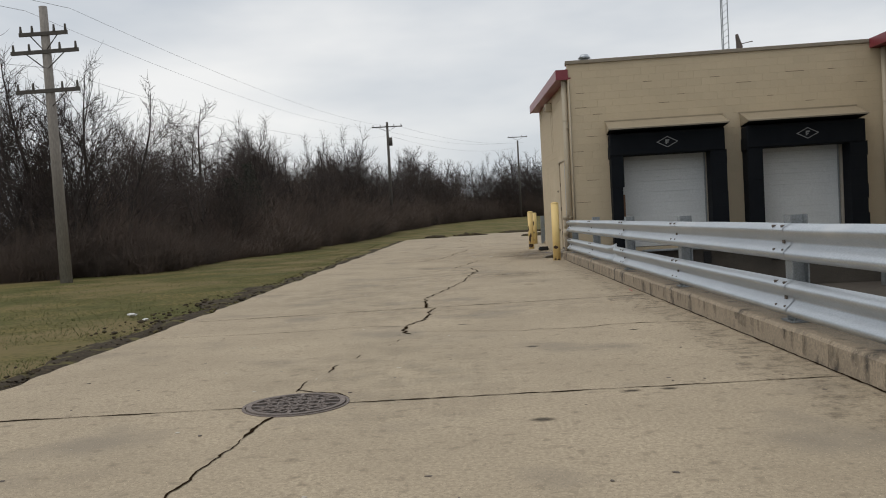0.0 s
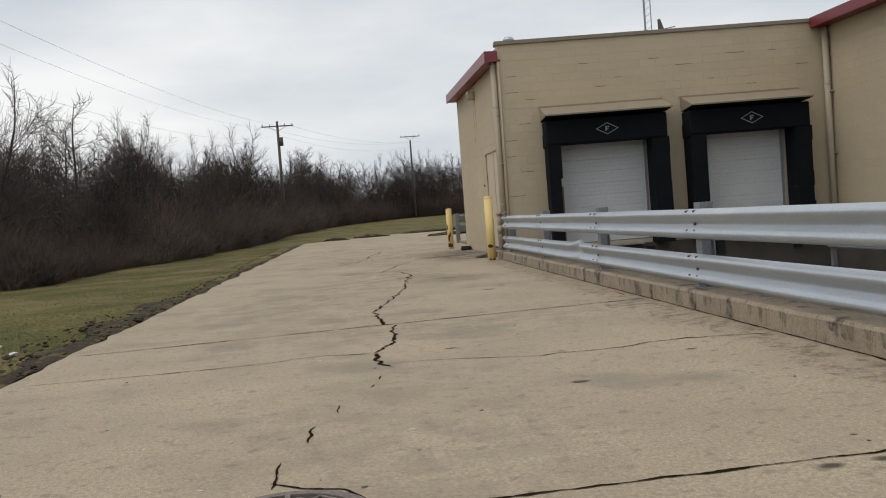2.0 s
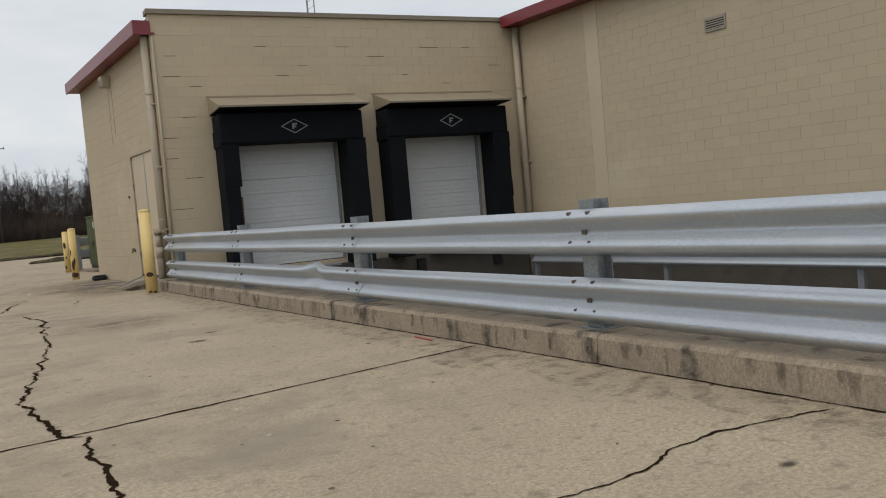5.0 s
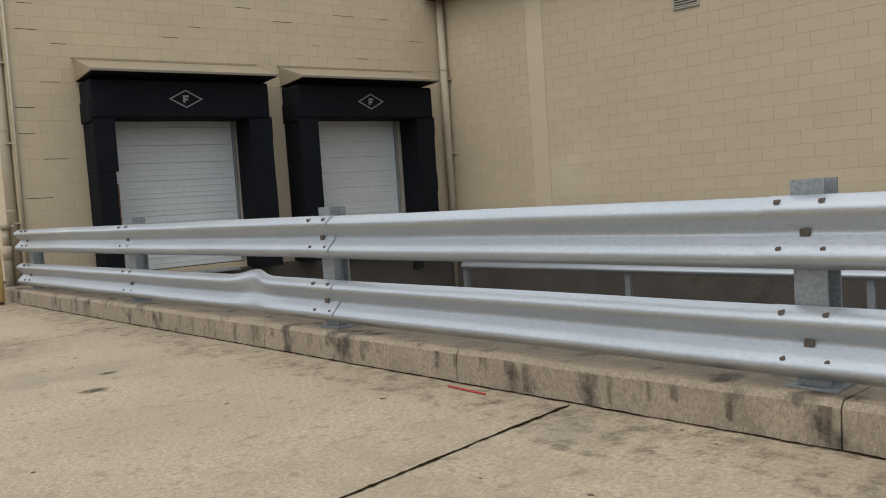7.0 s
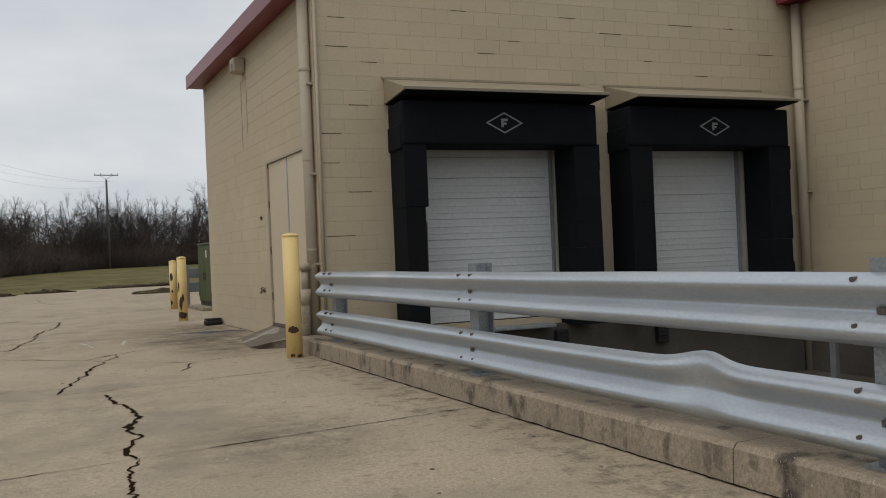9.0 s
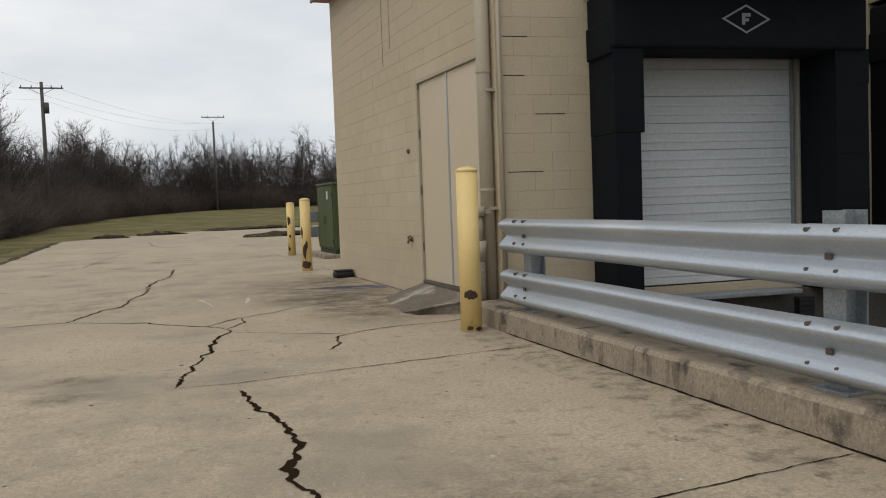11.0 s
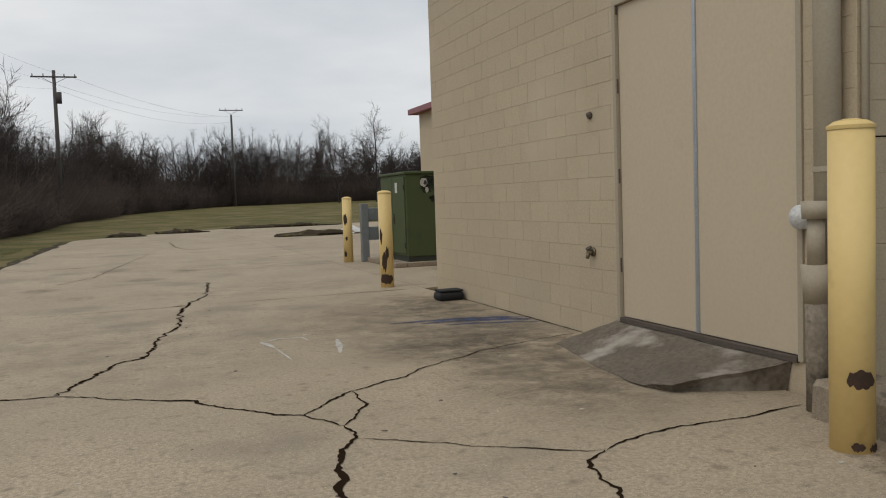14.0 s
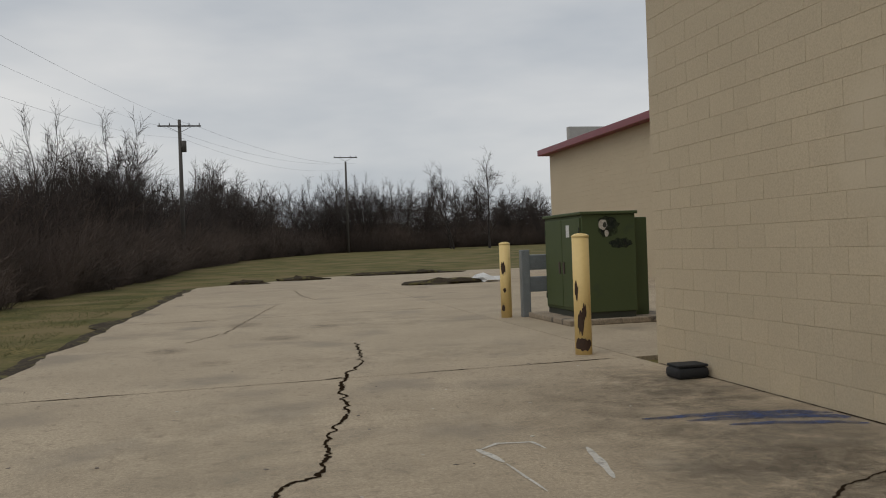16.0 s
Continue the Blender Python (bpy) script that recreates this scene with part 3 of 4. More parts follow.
    df.append((k0, k0 + 1, k0 + 2, k0 + 3))
tagged(data_ob("stain", dv, df, M_DRIP), "dark drip stains down the kerb face", "stain", kind="structure")

# ---------------- guard rail ----------------
PROFILE = [(0, 0), (-.045, .022), (-.078, .045), (-.083, .062), (-.078, .08), (-.042, .115), (-.006, .15), (0, .165), (-.006, .18), (-.042, .215), (-.078, .25), (-.083, .268), (-.078, .285), (-.045, .308), (0, .33)]


def beam(ya, yb, z0, dent=None, front=-1, fx=kerb_x, mat=M_GALV, off=0.14, flip=1):
    """A length of W-shaped rail with a wall thickness."""
    bm = bmesh.new()
    n = 60 if dent else 32
    th = .004
    rings = []
    for i in range(n + 1):
        yy = ya + (yb - ya) * i / n
        x0 = fx(yy) + off + .006 * noise.noise((0, yy * .8, z0))
        zz = z0 + .006 * noise.noise((5, yy * .6, z0))
        push = 0.0
        if dent:
            push = math.exp(-((yy - dent) / .2) ** 2)
        ring = []
        for s in (0, 1):
            seq = PROFILE if s == 0 else PROFILE[::-1]
            for px, pz in seq:
                lift = push * (.05 * (pz / .33) ** 2)
                ring.append(bm.verts.new((x0 + flip * (px * (1 - .6 * push)) + s * th * flip + push * .05 * (pz / .33), yy, zz + pz + lift)))
        rings.append(ring)
    m = len(rings[0])
    for i in range(n):
        for k in range(m):
            bm.faces.new((rings[i][k], rings[i + 1][k], rings[i + 1][(k + 1) % m], rings[i][(k + 1) % m]))
    bmesh.ops.recalc_face_normals(bm, faces=bm.faces)
    return bm


rail = empty("guard_rail")
tagged(rail, "double galvanised steel W-beam guard rail on kerb posts", "guard rail")
posts_y = [-7.7, -3.9, -.1, 3.72, 7.55, 11.38, 15.2, 19.1, 22.85]
Z_LO, Z_UP = 0.258, 0.755
for ya, yb in zip(posts_y, posts_y[1:]):
    for z0 in (Z_LO, Z_UP):
        dent = 16.35 if z0 == Z_LO and ya == 15.2 else None
        ob = part("beam", beam(ya - .16, yb + .16 if yb < 22 else 23.28, z0 + (.003 if ya in posts_y[::2] else 0), dent, off=.14 - (.005 if ya in posts_y[::2] else 0)), M_GALV, rail)
        smooth(ob)
for py in posts_y:
    x0 = kerb_x(py) + .16
    pt = 1.155 if py < 22 else 1.06
    bm = bmesh.new()
    box(bm, (x0, py - .075, .19), (x0 + .012, py + .075, pt))
    box(bm, (x0 + .14, py - .075, .19), (x0 + .152, py + .075, pt))
    box(bm, (x0 + .012, py - .005, .19), (x0 + .14, py + .005, pt))
    post = part("post", bm, M_GALVP, rail)
    part("base_plate", B((x0 - .04, py - .12, .205), (x0 + .2, py + .12, .225), .003), M_GALVP, post)
    for z0 in (Z_LO, Z_UP):
        for dy in (-.1, .1):
            for dz in (.095, .305):
                b = bmesh.new()
                xx = kerb_x(py) + .135 - .056
                tube(b, (xx - .016, py + dy, z0 + dz), (xx + .03, py + dy, z0 + dz), .0125, n=8)
                part("bolt", b, M_BOLT, rail)
        b = bmesh.new()
        box(b, (kerb_x(py) + .118, py - .022, z0 + .15), (kerb_x(py) + .131, py + .022, z0 + .18))
        part("splice_slot", b, M_BOLT, rail)

# second rail on the far side of the pit
back = empty("back_guard_rail")
tagged(back, "galvanised guard rail along the far side of the pit", "guard rail")
BX = 11.0
by = [-8.95 + 3.84 * i for i in range(9)]
for ya, yb in zip(by, by[1:]):
    smooth(part("beam", beam(ya, yb, -.31, fx=lambda q: BX, off=0), M_GALV, back))
for py in by:
    part("post", B((BX + .02, py - .05, PIT), (BX + .12, py + .05, .03), .006), M_GALVP, back)


# ---------------- docks ----------------
def dock(x0, x1, i0, i1, span, badge):
    """Foam dock seal: two side pads and a head pad round the opening."""
    top, low, dz = 3.36, 2.75, 0.12
    y0 = WY - .6
    seal = empty("dock_seal", (x0, WY, 0))

    def p(name, a, b, bev=.03, lab=""):
        a, b = [a[0] - x0, a[1] - WY, a[2]], [b[0] - x0, b[1] - WY, b[2]]
        bm = B(a, b, bev)
        return part(name, bm, M_PAD, seal, lab)

    # side pads: smooth on the near side, sewn in overlapping pleats with a ragged edge on the other
    cut = .045 if x0 < 6 else .0
    p("left_pad", (x0, y0, dz), (i0 - cut, WY - .005, 1.9), .006)
    p("left_pad", (x0 - .004, y0 - .003, 1.902), (i0, WY - .005, low + .02), .006)
    n = 7
    for k in range(n):
        z, z1 = dz + (low + .02 - dz) * k / n, dz + (low + .02 - dz) * (k + 1) / n
        p("right_pad", (i1, y0 + rnd.uniform(-.003, .003), z), (x1 + rnd.uniform(-.02, .016), WY - .005, z1 - .0005), .003)
    p("head_pad", (x0 - .02, y0 - .03, low), (x1 - .03, WY - .005, top), .035)
    p("head_flap", (x0 - .035, y0 + .02, low - .05), (x0 + .3, WY - .006, low + .3), .02)
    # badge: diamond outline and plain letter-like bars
    cx, cz, yy = badge - x0, 3.06, y0 - .036 - WY
    bm = bmesh.new()
    o = [(cx - .29, cz), (cx, cz - .15), (cx + .29, cz), (cx, cz + .15)]
    q = [(cx + (a - cx) * .86, cz + (b - cz) * .86) for a, b in o]
    vo = [bm.verts.new((a, yy, b)) for a, b in o]
    vi = [bm.verts.new((a, yy, b)) for a, b in q]
    for k in range(4):
        bm.faces.new((vo[k], vo[(k + 1) % 4], vi[(k + 1) % 4], vi[k]))
    r = bmesh.ops.extrude_face_region(bm, geom=bm.faces[:])
    bmesh.ops.translate(bm, vec=(0, .01, 0), verts=[v for v in r["geom"] if isinstance(v, bmesh.types.BMVert)])
    bmesh.ops.recalc_face_normals(bm, faces=bm.faces)
    part("badge_outline", bm, M_BADGE, seal, "pale diamond outline badge")
    bm = bmesh.new()
    box(bm, (cx - .05, yy, cz - .06), (cx - .015, yy + .01, cz + .06))
    box(bm, (cx - .014, yy, cz + .025), (cx + .05, yy + .01, cz + .06))
    box(bm, (cx - .014, yy, cz - .025), (cx + .03, yy + .01, cz + .005))
    part("badge_mark", bm, M_BADGE, seal)
    tagged(seal, "black foam dock seal with diamond badge round the opening", "dock seal", "dock seals")
    # hood over the seal
    hood = empty("dock_hood", (x0, WY, 0))
    bm = bmesh.new()
    a, b = span
    prof = [(-.002, 3.40), (-.002, 3.76), (-.92, 3.475), (-.92, 3.445)]
    L = [bm.verts.new((a - x0, y, z)) for y, z in prof]
    R = [bm.verts.new((b - x0, y, z)) for y, z in prof]
    for k in range(4):
        bm.faces.new((L[k], L[(k + 1) % 4], R[(k + 1) % 4], R[k]))
    bm.faces.new(L)
    bm.faces.new(R)
    bmesh.ops.recalc_face_normals(bm, faces=bm.faces)
    part("hood_body", bm, M_HOOD, hood)
    part("wall_flashing", B((a - x0 - .03, -.03, 3.755), (b - x0 + .03, -.004, 3.79), .003), M_HOOD, hood)
    part("drip_edge", B((a - x0 - .006, -.928, 3.44), (b - x0 + .006, -.92, 3.478), .002), M_COPE, hood)
    # Near-black sheet added below the hood, standing in for its shade.
    bm = bmesh.new()
    prof = [(-.90, 3.440), (-.012, 3.399), (-.012, 3.385), (-.90, 3.430)]
    L = [bm.verts.new((a - x0 + .02, y, z)) for y, z in prof]
    R = [bm.verts.new((b - x0 - .02, y, z)) for y, z in prof]
    for k in range(4):
        bm.faces.new((L[k], L[(k + 1) % 4], R[(k + 1) % 4], R[k]))
    bm.faces.new(L)
    bm.faces.new(R)
    bmesh.ops.recalc_face_normals(bm, faces=bm.faces)
    part("underside", bm, M_PAD, hood)
    for ob in (seal, hood):
        ob.matrix_world = SKEW @ ob.matrix_world
    tagged(hood, "tan metal rain hood above the dock seal", "hood", "dock hoods")


M_BADGE = material("pale_badge", (0.27, 0.28, 0.28), 0.7)
M_HOOD = material("hood_paint", (0.35, 0.29, 0.20), 0.7, second=(0.29, 0.24, 0.165), scale=2, bump=0.1, stain=(0.2, 0.165, 0.12), stain_scale=3, stain_at=0.62)
dock(WX + 1.06, WX + 4.11, WX + 1.39, WX + 3.69, (WX + 1.0, WX + 4.15), WX + 2.57)
dock(WX + 4.66, WX + 7.71, WX + 5.05, WX + 7.28, (WX + 4.63, WX + 7.67), WX + 6.21)


def dock_door(a, b):
    door = empty("dock_door")
    door.matrix_world = SKEW @ pose(a, WY + .12, 0)
    n = 9
    z = DZ0 + .01
    h = (DZ1 - .02 - z) / n
    for k in range(n):
        bm = B((.02, 0, z + k * h + .002), (b - a - .28, .045, z + (k + 1) * h - .002), .006)
        panel = part("panel", bm, M_DOOR, door)
        for u in (.33, .66):
            part("rib", B((.03, -.008, z + (k + u) * h - .012), (b - a - .29, .0, z + (k + u) * h + .012), .003), M_DOOR, panel)
    part("backing", B((.01, .05, DZ0), (b - a - .01, .08, DZ1 - .005)), M_DOOR, door)
    part("jamb", B((b - a - .26, -.1, DZ0), (b - a - .01, .06, DZ1 - .01), .006), M_JAMB, door)
    part("track", B((b - a - .30, -.05, DZ0), (b - a - .27, .0, DZ1 - .03), .004), M_GALVP, door)
    part("rubber_sill", B((.02, -.02, DZ0 - .004), (b - a - .28, .04, DZ0 + .008)), M_RUBBER, door)
    tagged(door, "closed white ribbed sectional dock door", "dock door", "dock doors")


dock_door(*D1)
dock_door(*D2)
board = part("loose_board", B((-.03, -.03, -.05), (.03, .03, 1.95), .006), M_WOOD, None)
board.matrix_world = SKEW @ pose(WX + 1.355, WY - .45, -.25, 0, .6)
tagged(board, "bare wooden board inside the torn dock pad", "board")
for xx in (5.1, 7.1, 8.9, 10.9):
    bump_ob = empty("dock_bumper")
    bump_ob.matrix_world = SKEW @ pose(xx, WY - .13, -.3)
    for k in range(6):
        part("rubber_pad", B((-.1, -.1, k * .055), (.1, 0, k * .055 + .052), .006), M_RUBBER, bump_ob)
    tagged(bump_ob, "black laminated rubber dock bumper on the sill", "dock bumper", "dock bumpers")
for a, b in ((5.35, 6.9), (9.15, 10.7)):
    lev = part("dock_leveller", B((a, WY - .42, .1), (b, WY - .135, .15), .01), M_GALVP, None)
    lev.matrix_world = SKEW
    tagged(lev, "dark steel dock leveller lip under the door", "dock leveller", "dock levellers")


# ---------------- side wall fittings ----------------
sd = empty("door_1")
tagged(sd, "closed tan painted double steel door in its frame", "door", kind="structure")
fx0 = WX - .015
part("frame", B((fx0, DY0 - .05, DBOT - .02), (WX + .12, DY0 - .004, DTOP + .05), .004), M_GREYP, sd)
part("frame", B((fx0, DY1 + .004, DBOT - .02), (WX + .12, DY1 + .05, DTOP + .05), .004), M_GREYP, sd)
part("frame", B((fx0, DY0 - .004, DTOP + .004), (WX + .12, DY1 + .004, DTOP + .05), .004), M_GREYP, sd)
mid = (DY0 + DY1) / 2
for a, b, hy in ((DY0, mid - .004, DY0 - .01), (mid + .004, DY1, DY1 + .01)):
    leaf = part("leaf", B((WX + .02, a + .004, DBOT + .012), (WX + .065, b - .004, DTOP), .004), M_STEELD, sd)
    for hz in (.45, 1.2, 1.95, 2.6):
        part("hinge", T((WX + .006, hy, DBOT + hz - .06), (WX + .006, hy, DBOT + hz + .06), .011, n=8), M_BOLT, leaf, "rusty hinge")
part("astragal", B((WX + .008, mid - .018, DBOT + .012), (WX + .019, mid + .018, DTOP), .002), M_GALV, sd, "bright metal centre strip")
part("threshold", B((WX - .02, DY0, DBOT - .03), (WX + .1, DY1, DBOT + .006)), M_BOLT, sd)

ramp_bm = bmesh.new()
rp = [ramp_bm.verts.new(p) for p in ((WX - .003, 24.46, -.01), (2.86, 24.74, -.01), (WX - .003, 24.42, .185), (2.82, 24.70, .06), (2.76, 24.95, .012), (2.85, 25.8, -.004), (3.02, 26.7, -.004), (WX - .003, 27.1, -.004), (WX - .003, 26.5, .185), (3.2, 25.6, .1))]
for f in ((2, 3, 9), (3, 4, 9), (4, 5, 9), (5, 6, 9), (6, 8, 9), (6, 7, 8), (8, 2, 9), (0, 1, 3, 2), (1, 4, 3)):
    ramp_bm.faces.new([rp[i] for i in f])
bmesh.ops.recalc_face_normals(ramp_bm, faces=ramp_bm.faces)
bmesh.ops.triangulate(ramp_bm, faces=ramp_bm.faces)
bmesh.ops.subdivide_edges(ramp_bm, edges=ramp_bm.edges, cuts=6, use_grid_fill=True)
for v in ramp_bm.verts:
    if v.co.z > .012:
        v.co.z += .014 * noise.noise((v.co.x * 7, v.co.y * 7, 0))
    if v.co.x < WX - .05:
        v.co.x += .025 * noise.noise((v.co.y * 5, v.co.x * 5, 3))
        v.co.y += .02 * noise.noise((v.co.y * 5, v.co.x * 5, 8))
rampo = part("door_ramp", ramp_bm, material("rough_ramp", (0.21, 0.175, 0.13), 0.95, second=(0.12, 0.10, 0.075), scale=2.5, fine=30, bump=0.8, stain=(0.42, 0.385, 0.33), stain_scale=1.6, stain_at=0.58), None)
tagged(rampo, "rough cast concrete ramp at the double door", "ramp", kind="structure")


def downpipe(x, y, z0, z1, r=.07, wall=1):
    dp = empty("downpipe", (x, y, z0))
    smooth(part("pipe", T((0, 0, 0), (0, 0, z1 - z0), r, n=16), M_GREYP, dp))
    for k in range(1, 4):
        z = (z1 - z0) * k / 4 + .1
        part("collar", T((0, 0, z), (0, 0, z + .03), r + .008, n=16), M_GREYP, dp)
        part("strap", B((-.01 if wall else -r - .03, -r - .03 if wall else -.01, z - .2), (r + .05, r + .03 if wall else .01, z - .17)), M_GREYP, dp)
    tagged(dp, "tan painted round downpipe fixed to the wall", "downpipe", "downpipes")


downpipe(WX - .085, WY + .13, .02, ROOF - .52, .075)
downpipe(RX - .12, WY - 1.03, PIT, ROOF - .26, .08)
part_conduit = smooth(part("conduit", T((WX + .03, WY - .03, .1), (WX + .03, WY - .03, ROOF - .55), .022, n=10), M_GREYP, None))
tagged(part_conduit, "thin tan painted conduit at the wall corner", "conduit")

gas = empty("standpipe", (WX - .22, WY + .08, 0))
smooth(part("riser", T((0, 0, 0), (0, 0, .62), .058, .062, n=16), M_BOOT, gas, "crumbling brown lower pipe"))
smooth(part("coupling", T((0, 0, .62), (0, 0, .84), .062, .085, n=16), M_GREYP, gas))
smooth(part("neck", T((0, 0, .84), (0, 0, 1.1), .048, n=16), M_GREYP, gas))
smooth(part("coupling", T((0, 0, 1.1), (0, 0, 1.2), .075, .08, n=16), M_GREYP, gas))
smooth(part("gauge", T((.2, .31, 1.10), (.16, .295, 1.10), .075, n=24), M_WHITE, gas, "round white gauge cover"))
part("bracket", B((0, -.03, 1.12), (.16, .03, 1.17), .01), M_GREYP, gas)
tagged(gas, "tan painted standpipe with couplings and white gauge", "standpipe")

tap = empty("wall_tap", (WX, 26.87, .76))
smooth(part("flange", T((-.003, 0, 0), (-.018, 0, 0), .042, n=16), M_BRASS, tap))
smooth(part("valve_body", T((-.015, 0, 0), (-.065, 0, -.003), .024, n=12), M_BRASS, tap))
smooth(part("spout", T((-.055, 0, 0), (-.075, -.01, -.055), .017, n=12), M_BRASS, tap))
smooth(part("handle", T((-.05, 0, .03), (-.056, 0, .042), .03, n=12), M_BOLT, tap))
tagged(tap, "weathered brass tap on the block wall", "tap")
knob = smooth(part("wall_stub", T((WX, 26.87, 1.98), (WX - .03, 26.87, 1.97), .03, n=12), M_BOLT, None))
tagged(knob, "dark metal pipe stub in the block wall", "pipe stub")

lampo = empty("wall_lamp", (WX, 27.7, 4.72))
part("housing", B((-.22, -.14, -.13), (0, .14, .13), .03), M_GREYP, lampo)
part("lens", B((-.235, -.1, -.12), (-.221, .1, .02), .005), M_COPE, lampo)
tagged(lampo, "tan wall pack lamp under the eave", "wall lamp")
for dy, l in ((.25, 1.2), (-.12, 1.0)):
    s = part("wall_crack", B((WX - .003, 27.7 + dy - .006, 4.5 - l), (WX + .004, 27.7 + dy + .006, 4.5)), M_SOFT, None)
    tagged(s, "thin vertical crack line in the side wall", "crack", kind="structure")

ventm = empty("wall_vent", (RX, 17.16, 4.09))
part("frame", B((-.03, -.24, .1), (0, .24, .13), .004), M_JAMB, ventm)
part("frame", B((-.03, -.24, -.13), (0, .24, -.1), .004), M_JAMB, ventm)
part("frame", B((-.03, -.24, -.099), (0, -.21, .099), .004), M_JAMB, ventm)
part("frame", B((-.03, .21, -.099), (0, .24, .099), .004), M_JAMB, ventm)
part("backing", B((-.006, -.209, -.099), (-.001, .209, .099)), M_RUBBER, ventm)
for k in range(5):
    part("slat", B((-.03, -.208, -.09 + k * .042), (-.01, .208, -.07 + k * .042)), M_JAMB, ventm)
tagged(ventm, "small tan louvred vent high in the wall", "vent")

# stepped open joints in the block face
for x, z, w in ((3.75, 4.62, .3), (3.6, 3.0, .35), (3.95, 2.19, .42), (4.0, 3.4, .35), (6.5, 4.4, .25), (7.4, 4.85, .35), (8.9, 4.2, .2), (9.9, 3.97, .3), (3.6, 2.6, .3), (5.6, 4.75, .3), (10.5, 4.9, .25), (3.7, 4.2, .4), (4.2, 4.0, .3), (8.1, 4.6, .5), (6.0, 4.2, .35), (9.4, 4.75, .6), (11.2, 4.4, .4), (3.62, 1.6, .5)):
    z = .13 + CH * round((z - .13) / CH)
    c = part("wall_crack", B((x, WY - .0022, z - .0045), (x + w * .8, WY + .004, z + .0045)), M_CRACK, None)
    c.matrix_world = SKEW
    tagged(c, "open mortar joint in the painted block wall", "crack", kind="structure")

# ---------------- bollards ----------------
def bollard(name_label, x, y, h, r, mat, patches, lean=0):
    bo = empty("bollard", (x, y, 0))
    bm = T((0, 0, 0), (0, 0, h - .05), r, n=28)
    smooth_ob = part("post", bm, mat, bo)
    bm = bmesh.new()
    tube(bm, (0, 0, h - .05), (0, 0, h - .032), r * 1.03, r * 1.05, n=28, caps=False)
    tube(bm, (0, 0, h - .032), (0, 0, h - .01), r * 1.05, r * .72, n=28, caps=False)
    tube(bm, (0, 0, h - .01), (0, 0, h), r * .72, r * .3, n=28)
    smooth(part("cap", bm, mat, bo))
    for f in smooth_ob.data.polygons:
        f.use_smooth = len(f.vertices) == 4
    for ang, z0, z1, w in patches:
        bm = bmesh.new()
        n = 10
        lo, hi = [], []
        for i in range(n + 1):
            a = radians(ang - w / 2 + w * i / n)
            rr = r + .0035
            e = .25 * (z1 - z0)
            taper = 1 - abs(2 * i / n - 1) ** 3
            lo.append(bm.verts.new((rr * math.cos(a), rr * math.sin(a), z0 + e * rnd.random() + (1 - taper) * (z1 - z0) * .3)))
            hi.append(bm.verts.new((rr * math.cos(a), rr * math.sin(a), z1 - e * rnd.random() - (1 - taper) * (z1 - z0) * .3)))
        for i in range(n):
            bm.faces.new((lo[i], lo[i + 1], hi[i + 1], hi[i]))
        part("rust_patch", bm, M_RUST, bo, "bare rusty patch in the paint")
    tagged(bo, name_label, "bollard", "yellow bollards")


bollard("tall yellow steel bollard with a rust patch by the rail", 2.93, 23.36, 1.6, .105, M_YEL, ((-110, .30, .42, 75), (-70, .0, .05, 40), (-120, .01, .06, 35)))
bollard("yellow steel bollard with peeled rusty foot", 3.1, 32.25, 1.43, .1, M_YEL, ((-110, .02, .22, 120), (-125, .2, .55, 45), (-100, .38, .62, 30), (-150, .62, .9, 30)))
bollard("yellow steel bollard with rust streaks before the cabinet", 3.8, 37.7, 1.38, .1, M_YEL, ((-130, .75, 1.05, 50), (-120, .45, .55, 30), (-140, .1, .25, 40)))

# ---------------- green electrical cabinet ----------------
cab = empty("electrical_cabinet", (4.45, 35.55, 0))
CL, CWD, CTOP = 1.75, .92, 1.81
part("plinth", B((-.3, -.12, 0), (1.6, CL + .2, .09), .015), M_KERB, cab)
part("base", B((.02, .02, .09), (CWD - .02, CL - .02, .19)), M_DKGREEN, cab)
part("body", B((0, 0, .19), (CWD, CL, CTOP - .05), .012), M_GREEN, cab)
part("lid", B((-.035, -.035, CTOP - .05), (CWD + .035, CL + .035, CTOP), .012), M_GREEN, cab)
part("rear_bay", B((CWD + .002, .3, .09), (CWD + .35, CL - .05, CTOP - .1), .012), M_GREEN, cab)
for k in range(2):
    y0 = .05 + k * .83
    d = part("door", B((-.022, y0, .24), (-.002, y0 + .81, CTOP - .1), .006), M_GREEN, cab)
    part("handle", B((-.05, y0 + (.7 if k == 0 else .07), .8), (-.023, y0 + (.74 if k == 0 else .11), 1.0), .006), M_BOLT, d)
    for hz in (.4, CTOP - .3):
        part("hinge", T((-.026, y0 + (.01 if k == 0 else .8), hz - .05), (-.026, y0 + (.01 if k == 0 else .8), hz + .05), .012, n=8), M_DKGREEN, d)
part("warning_label", B((-.028, .5, CTOP - .4), (-.0225, .64, CTOP - .2)), M_WHITE, cab)
for px, pz, sx, sz, mm in ((.45, -.25, .19, .17, M_BLOT), (.36, -.22, .075, .085, M_CHALK), (.39, -.22, .035, .045, M_DKGREEN), (.42, -.36, .03, .06, M_CHALK), (.66, -.52, .20, .08, M_BLOT)):
    bm = bmesh.new()
    bmesh.ops.create_circle(bm, cap_ends=True, segments=28, radius=1, matrix=Matrix.Translation((px, -.002 - {M_BLOT: 0, M_CHALK: .002, M_DKGREEN: .004}[mm], CTOP + pz)) @ Matrix.Rotation(radians(90), 4, "X") @ Matrix.Diagonal((sx, sz, 1, 1)))
    for v in bm.verts:
        w = 1 + .35 * noise.noise((v.co.x * 14, v.co.z * 14, 3))
